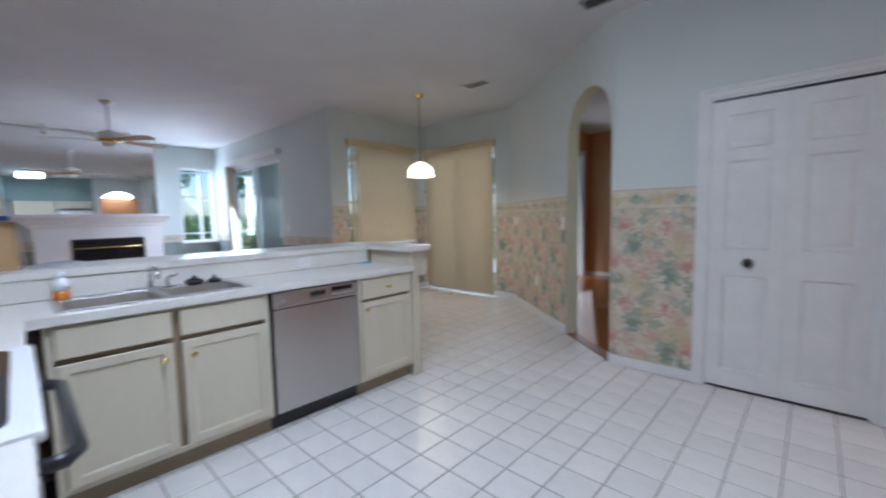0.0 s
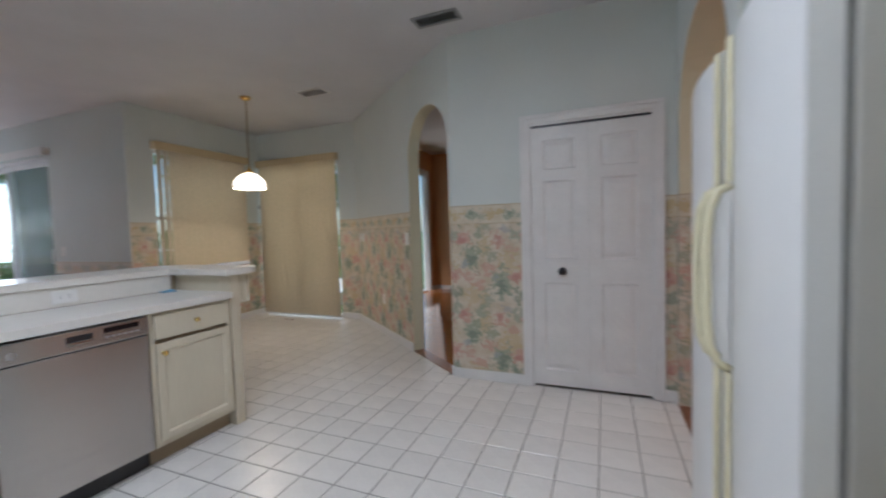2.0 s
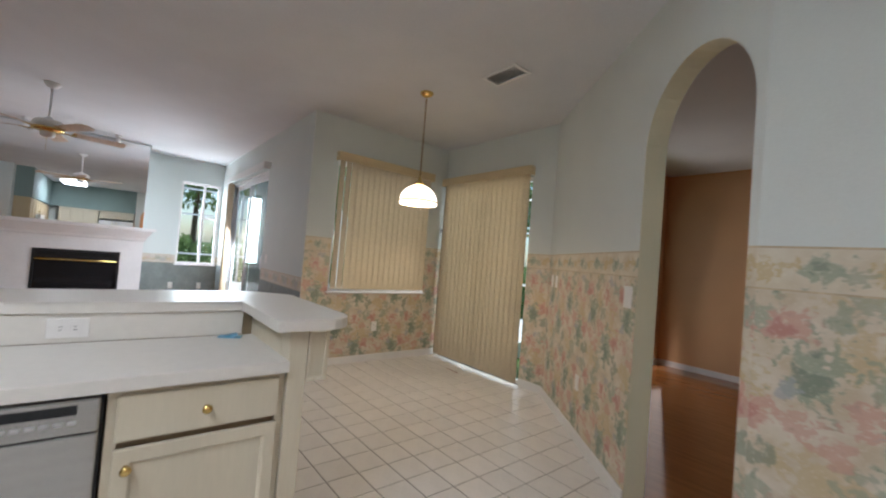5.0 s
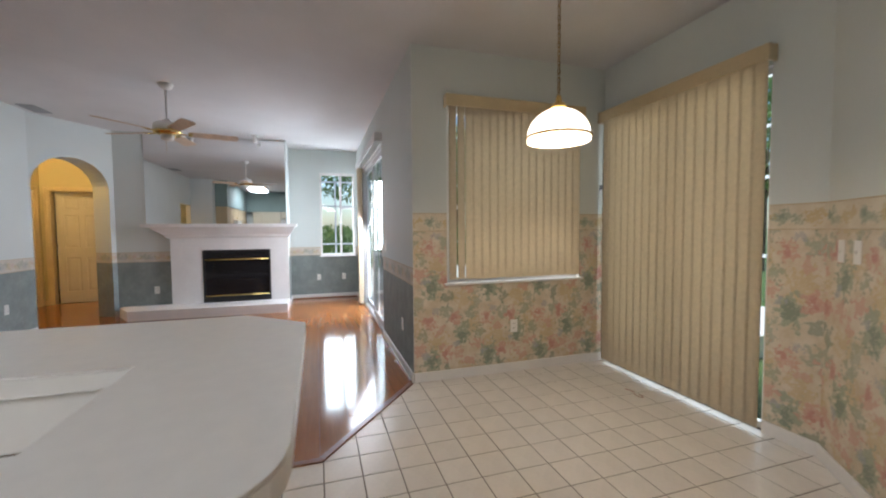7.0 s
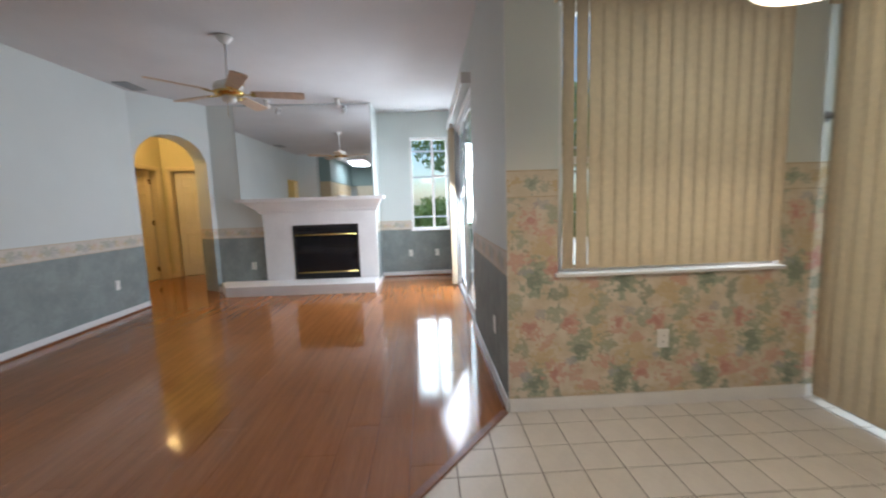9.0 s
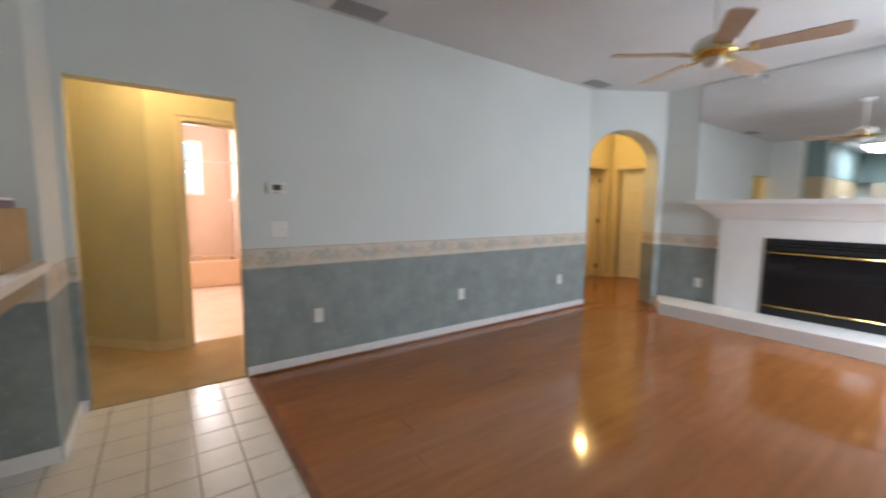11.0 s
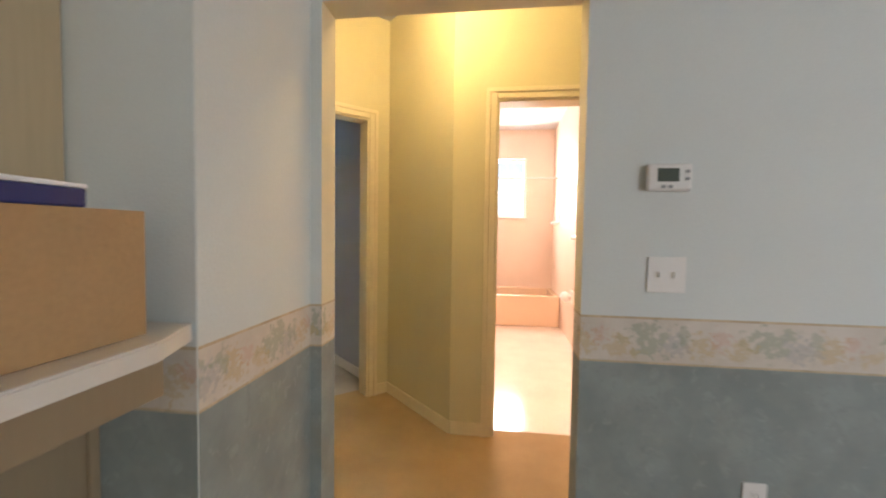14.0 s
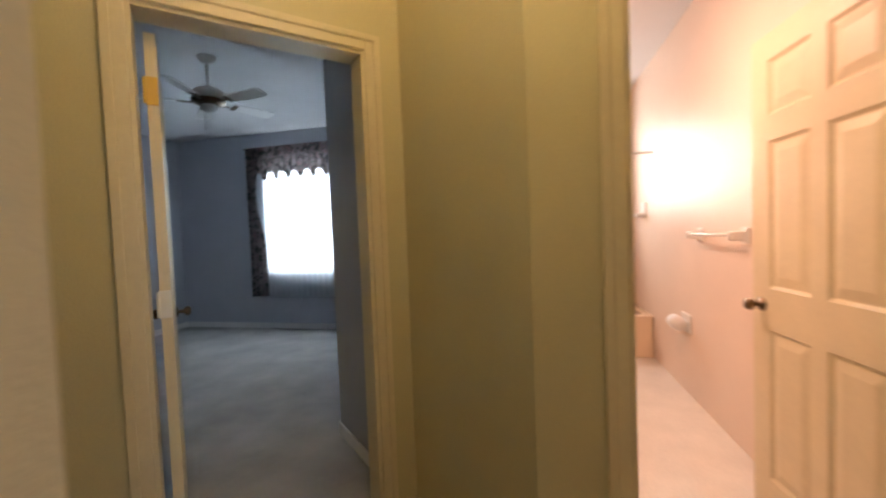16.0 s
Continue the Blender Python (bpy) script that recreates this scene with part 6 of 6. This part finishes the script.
tagged(part("blue_packet", bm, mat("blue_foil_packet", (0.15, 0.42, 0.62), 0.3, vary=0.2, scale=30)), "crumpled pale blue packet on the counter", "packet")
ob = empty("soap_bottle", "clear soap bottle with orange liquid by the sink", "bottle")
bm = bmesh.new()
lathe(bm, [(0.03, 0.8968), (0.033, 0.905), (0.033, 0.945)], pose(-2.335, 0.15, 0), 16)
part("liquid", bm, mat("orange_soap", (0.6, 0.18, 0.02), 0.2, vary=0.05, bump=0), ob, smooth=True)
bm = bmesh.new()
lathe(bm, [(0.033, 0.945), (0.032, 0.985), (0.014, 1.01), (0.012, 1.035), (0.001, 1.037)], pose(-2.335, 0.15, 0), 16)
part("bottle_top", bm, BAGM, ob, smooth=True)
bm = bmesh.new()
lathe(bm, [(0.045, 0), (0.05, 0.02), (0.04, 0.03), (0.012, 0.035), (0.012, 0.05), (0.001, 0.05)], pose(-2.325, 0.72, 0.8968), 16)
tagged(part("sink_strainer", bm, BLACK, smooth=True), "black rubber sink stopper behind the sink", "stopper")
bm = bmesh.new()
lathe(bm, [(0.035, 0), (0.04, 0.012), (0.03, 0.022), (0.010, 0.026), (0.010, 0.042), (0.001, 0.042)], pose(-2.325, 0.83, 0.8968), 16)
tagged(part("sink_strainer", bm, BLACK, smooth=True), "black rubber sink stopper behind the sink", "stopper")
cover_plate(on_wall((-2.20, -0.515), (1, 0), 1.13), "white double outlet on the kitchen wall", "outlet", gangs=2)

bm = bmesh.new()
bar(bm, [(-4.08, 4.752, 0.004), (-4.03, 4.77, 0.005), (-3.985, 4.76, 0.012), (-3.95, 4.735, 0.006), (-3.91, 4.745, 0.005), (-3.895, 4.765, 0.005), (-3.92, 4.775, 0.005), (-3.945, 4.765, 0.009)], 0.0035, 6)
tagged(part("cord_scrap", bm, mat("reddish_cord", (0.30, 0.14, 0.09), 0.6, vary=0.1), smooth=True), "short curled reddish cord lying on the floor tiles", "cord")
ob = empty("cord_cleat", "small grey plastic blind cord holder on the wall corner", "cord holder")
bm = bmesh.new()
box(bm, -0.014, 0.014, 0.001, 0.006, -0.03, 0.03, 0.002, NOOKW.fr(0.045, 1.70))
part("plate", bm, VENTGREY, ob)
bm = bmesh.new()
lathe(bm, [(0.010, 0.006), (0.010, 0.018), (0.018, 0.022), (0.018, 0.034), (0.001, 0.036)], NOOKW.fr(0.045, 1.70) @ pose(0, 0, 0, -90), 14)
part("wheel", bm, VENTGREY, ob, smooth=True)

# ---- floor pieces ----
PITCH, PY, GX, GY = 0.2045, 0.1998, -3.381, -0.593
WX, WY = -3.79, 2.40          # corner of the planks against the tiles


def clip(poly, a, b, c):
    """Keep the part where a*x + b*y >= c."""
    out = []
    for p, q in zip(poly, poly[1:] + poly[:1]):
        fp, fq = a * p[0] + b * p[1] - c, a * q[0] + b * q[1] - c
        if fp >= 0:
            out.append(p)
        if fp * fq < 0:
            t = fp / (fp - fq)
            out.append((p[0] + (q[0] - p[0]) * t, p[1] + (q[1] - p[1]) * t))
    return out


def piece_mesh(name, pts, material, cx=0.0, cy=0.0, z0=-0.0118, z1=0.0, edge=0.0022):
    bm = bmesh.new()
    area = Vector((sum(p[0] for p in pts) / len(pts), sum(p[1] for p in pts) / len(pts)))
    k = len(pts)
    rings = []
    for z, e in ((z0, 0), (z1 - edge, 0), (z1, edge)):
        ring = []
        for x, y in pts:
            d = Vector((x, y)) - area
            d = d * (1 - e / max(0.02, d.length) * 1.4)
            ring.append(bm.verts.new((area.x + d.x - cx, area.y + d.y - cy, z)))
        rings.append(ring)
    for a, b in zip(rings, rings[1:]):
        for i in range(k):
            bm.faces.new((a[i], a[(i + 1) % k], b[(i + 1) % k], b[i]))
    bm.faces.new(rings[-1])
    bmesh.ops.recalc_face_normals(bm, faces=bm.faces)
    me = bpy.data.meshes.new(name)
    bm.to_mesh(me)
    bm.free()
    me.materials.append(material)
    return me


tile_floor = empty("tile_floor", "white glazed square floor tiles with grey grout", "tile floor", kind="structure")
h, k2 = PITCH / 2 - 0.003, PY / 2 - 0.003
whole = piece_mesh("tile", [(-h, -k2), (h, -k2), (h, k2), (-h, k2)], TILE)
rest = bmesh.new()
near = []
d1 = DIAG.n
wood_n = Vector((0.74, 0.95)).normalized()
for i in range(-9, 26):
    for j in range(-4, 32):
        cx, cy = GX + (i + 0.5) * PITCH, GY + (j + 0.5) * PY
        if (cx > -2.825 and cy < -0.55) or (-2.42 < cx < -2.06 and cy < 2.0) or (cx > 0.86):
            continue
        poly = [(cx - h, cy - k2), (cx + h, cy - k2), (cx + h, cy + k2), (cx - h, cy + k2)]
        poly = clip(poly, 0, 1, -1.095)
        if poly and cy < WY:
            poly = clip(poly, 1, 0, WX + 0.01)
        elif poly:
            poly = clip(poly, wood_n.x, wood_n.y, wood_n.x * (WX + 0.01) + wood_n.y * WY)
            poly = clip(poly, 1, 0, -4.755) if poly else poly
        if poly and cx < -0.84:
            q = DIAG.at(0, -0.02)
            poly = clip(poly, d1.x, d1.y, d1.x * q.x + d1.y * q.y)
        elif poly:
            poly = clip(poly, 0, -1, -3.38)
        poly = clip(poly, 0, -1, -5.09) if poly else poly
        poly = clip(poly, -1, 0, -0.82) if poly else poly
        if len(poly) < 3:
            continue
        full = len(poly) == 4 and abs(max(p[0] for p in poly) - min(p[0] for p in poly) - 2 * h) < 1e-6 and abs(max(p[1] for p in poly) - min(p[1] for p in poly) - 2 * k2) < 1e-6
        stretch = (-1.95 < cx < 0.8 and 0.75 < cy < 3.4) or (-4.6 < cx < -2.0 and 2.5 < cy < 4.6)
        if full and stretch and len(near) < 300:
            o = new("tile", whole)
            o.location = (cx, cy, 0)
            o.parent = tile_floor
            near.append(o)
        else:
            me = piece_mesh("tile_rest", poly, TILE)
            rest.from_mesh(me)
            bpy.data.meshes.remove(me)
o = part("tile_field", rest, TILE, tile_floor)
tagged(o, kind="stuff")

plank_floor = empty("plank_floor", "glossy red-brown laminate plank floor", "wood floor", kind="structure")
PW, PL = 0.192, 1.28
rnd = random.Random(5)
j = 0
y = -1.07
while y < 3.17:
    x = -9.52 - rnd.uniform(0, PL)
    while x < -3.79:
        poly = [(x + 0.0007, y + 0.0007), (x + PL - 0.0007, y + 0.0007), (x + PL - 0.0007, y + PW - 0.0007), (x + 0.0007, y + PW - 0.0007)]
        poly = clip(poly, 1, 0, -9.51)
        poly = clip(poly, -wood_n.x, -wood_n.y, -(wood_n.x * (WX - 0.03) + wood_n.y * WY)) if poly else poly
        poly = clip(poly, 0, -1, -3.17) if poly else poly
        poly = clip(poly, -1, 0, -(WX - 0.03)) if poly else poly
        aw = ARCHW.n
        q = ARCHW.at(0, -0.05)
        poly = clip(poly, aw.x, aw.y, aw.x * q.x + aw.y * q.y) if poly else poly
        if len(poly) >= 3:
            o = new("plank", piece_mesh("plank", poly, WOOD, z1=0.004, edge=0.0008))
            o.parent = plank_floor
        x += PL
    y += PW
    j += 1
strip = empty("floor_threshold", "dark wood edge strip between the tiles and planks", "threshold", kind="structure")
for a, b in (((WX - 0.01, -1.07), (WX - 0.01, WY)), ((WX - 0.01, WY - 0.01), (-4.75, 3.135))):
    r = Run(a, b)
    bm = bmesh.new()
    box(bm, 0, r.length, -0.022, 0.022, -0.008, 0.009 if a[1] < 0 else 0.0095, 0.004, r.fr())
    part("strip", bm, WOODEDGE, strip)
for run, s0, s1 in ((DIAG, 0.05, 0.86), (EAST, 0.15, 1.28)):
    bm = bmesh.new()
    box(bm, s0, s1, -0.11, 0.002, -0.008, 0.008, 0.003, run.fr())
    part("strip", bm, WOODEDGE, strip)
for run in (SOUTH, BREAST, FAMN, FAMW):
    sk = bmesh.new()
    lo, hi = (0.0, OP0 - 0.01) if run is SOUTH else (2.40, 2.44) if run is BREAST else (0.02, SL0 - 0.02) if run is FAMN else (0.03, run.length - 0.02)
    box(sk, lo, hi, 0.0145, 0.028, 0.0045, 0.022, 0.004, run.fr())
    part("quarter_round", sk, WOODEDGE, strip)
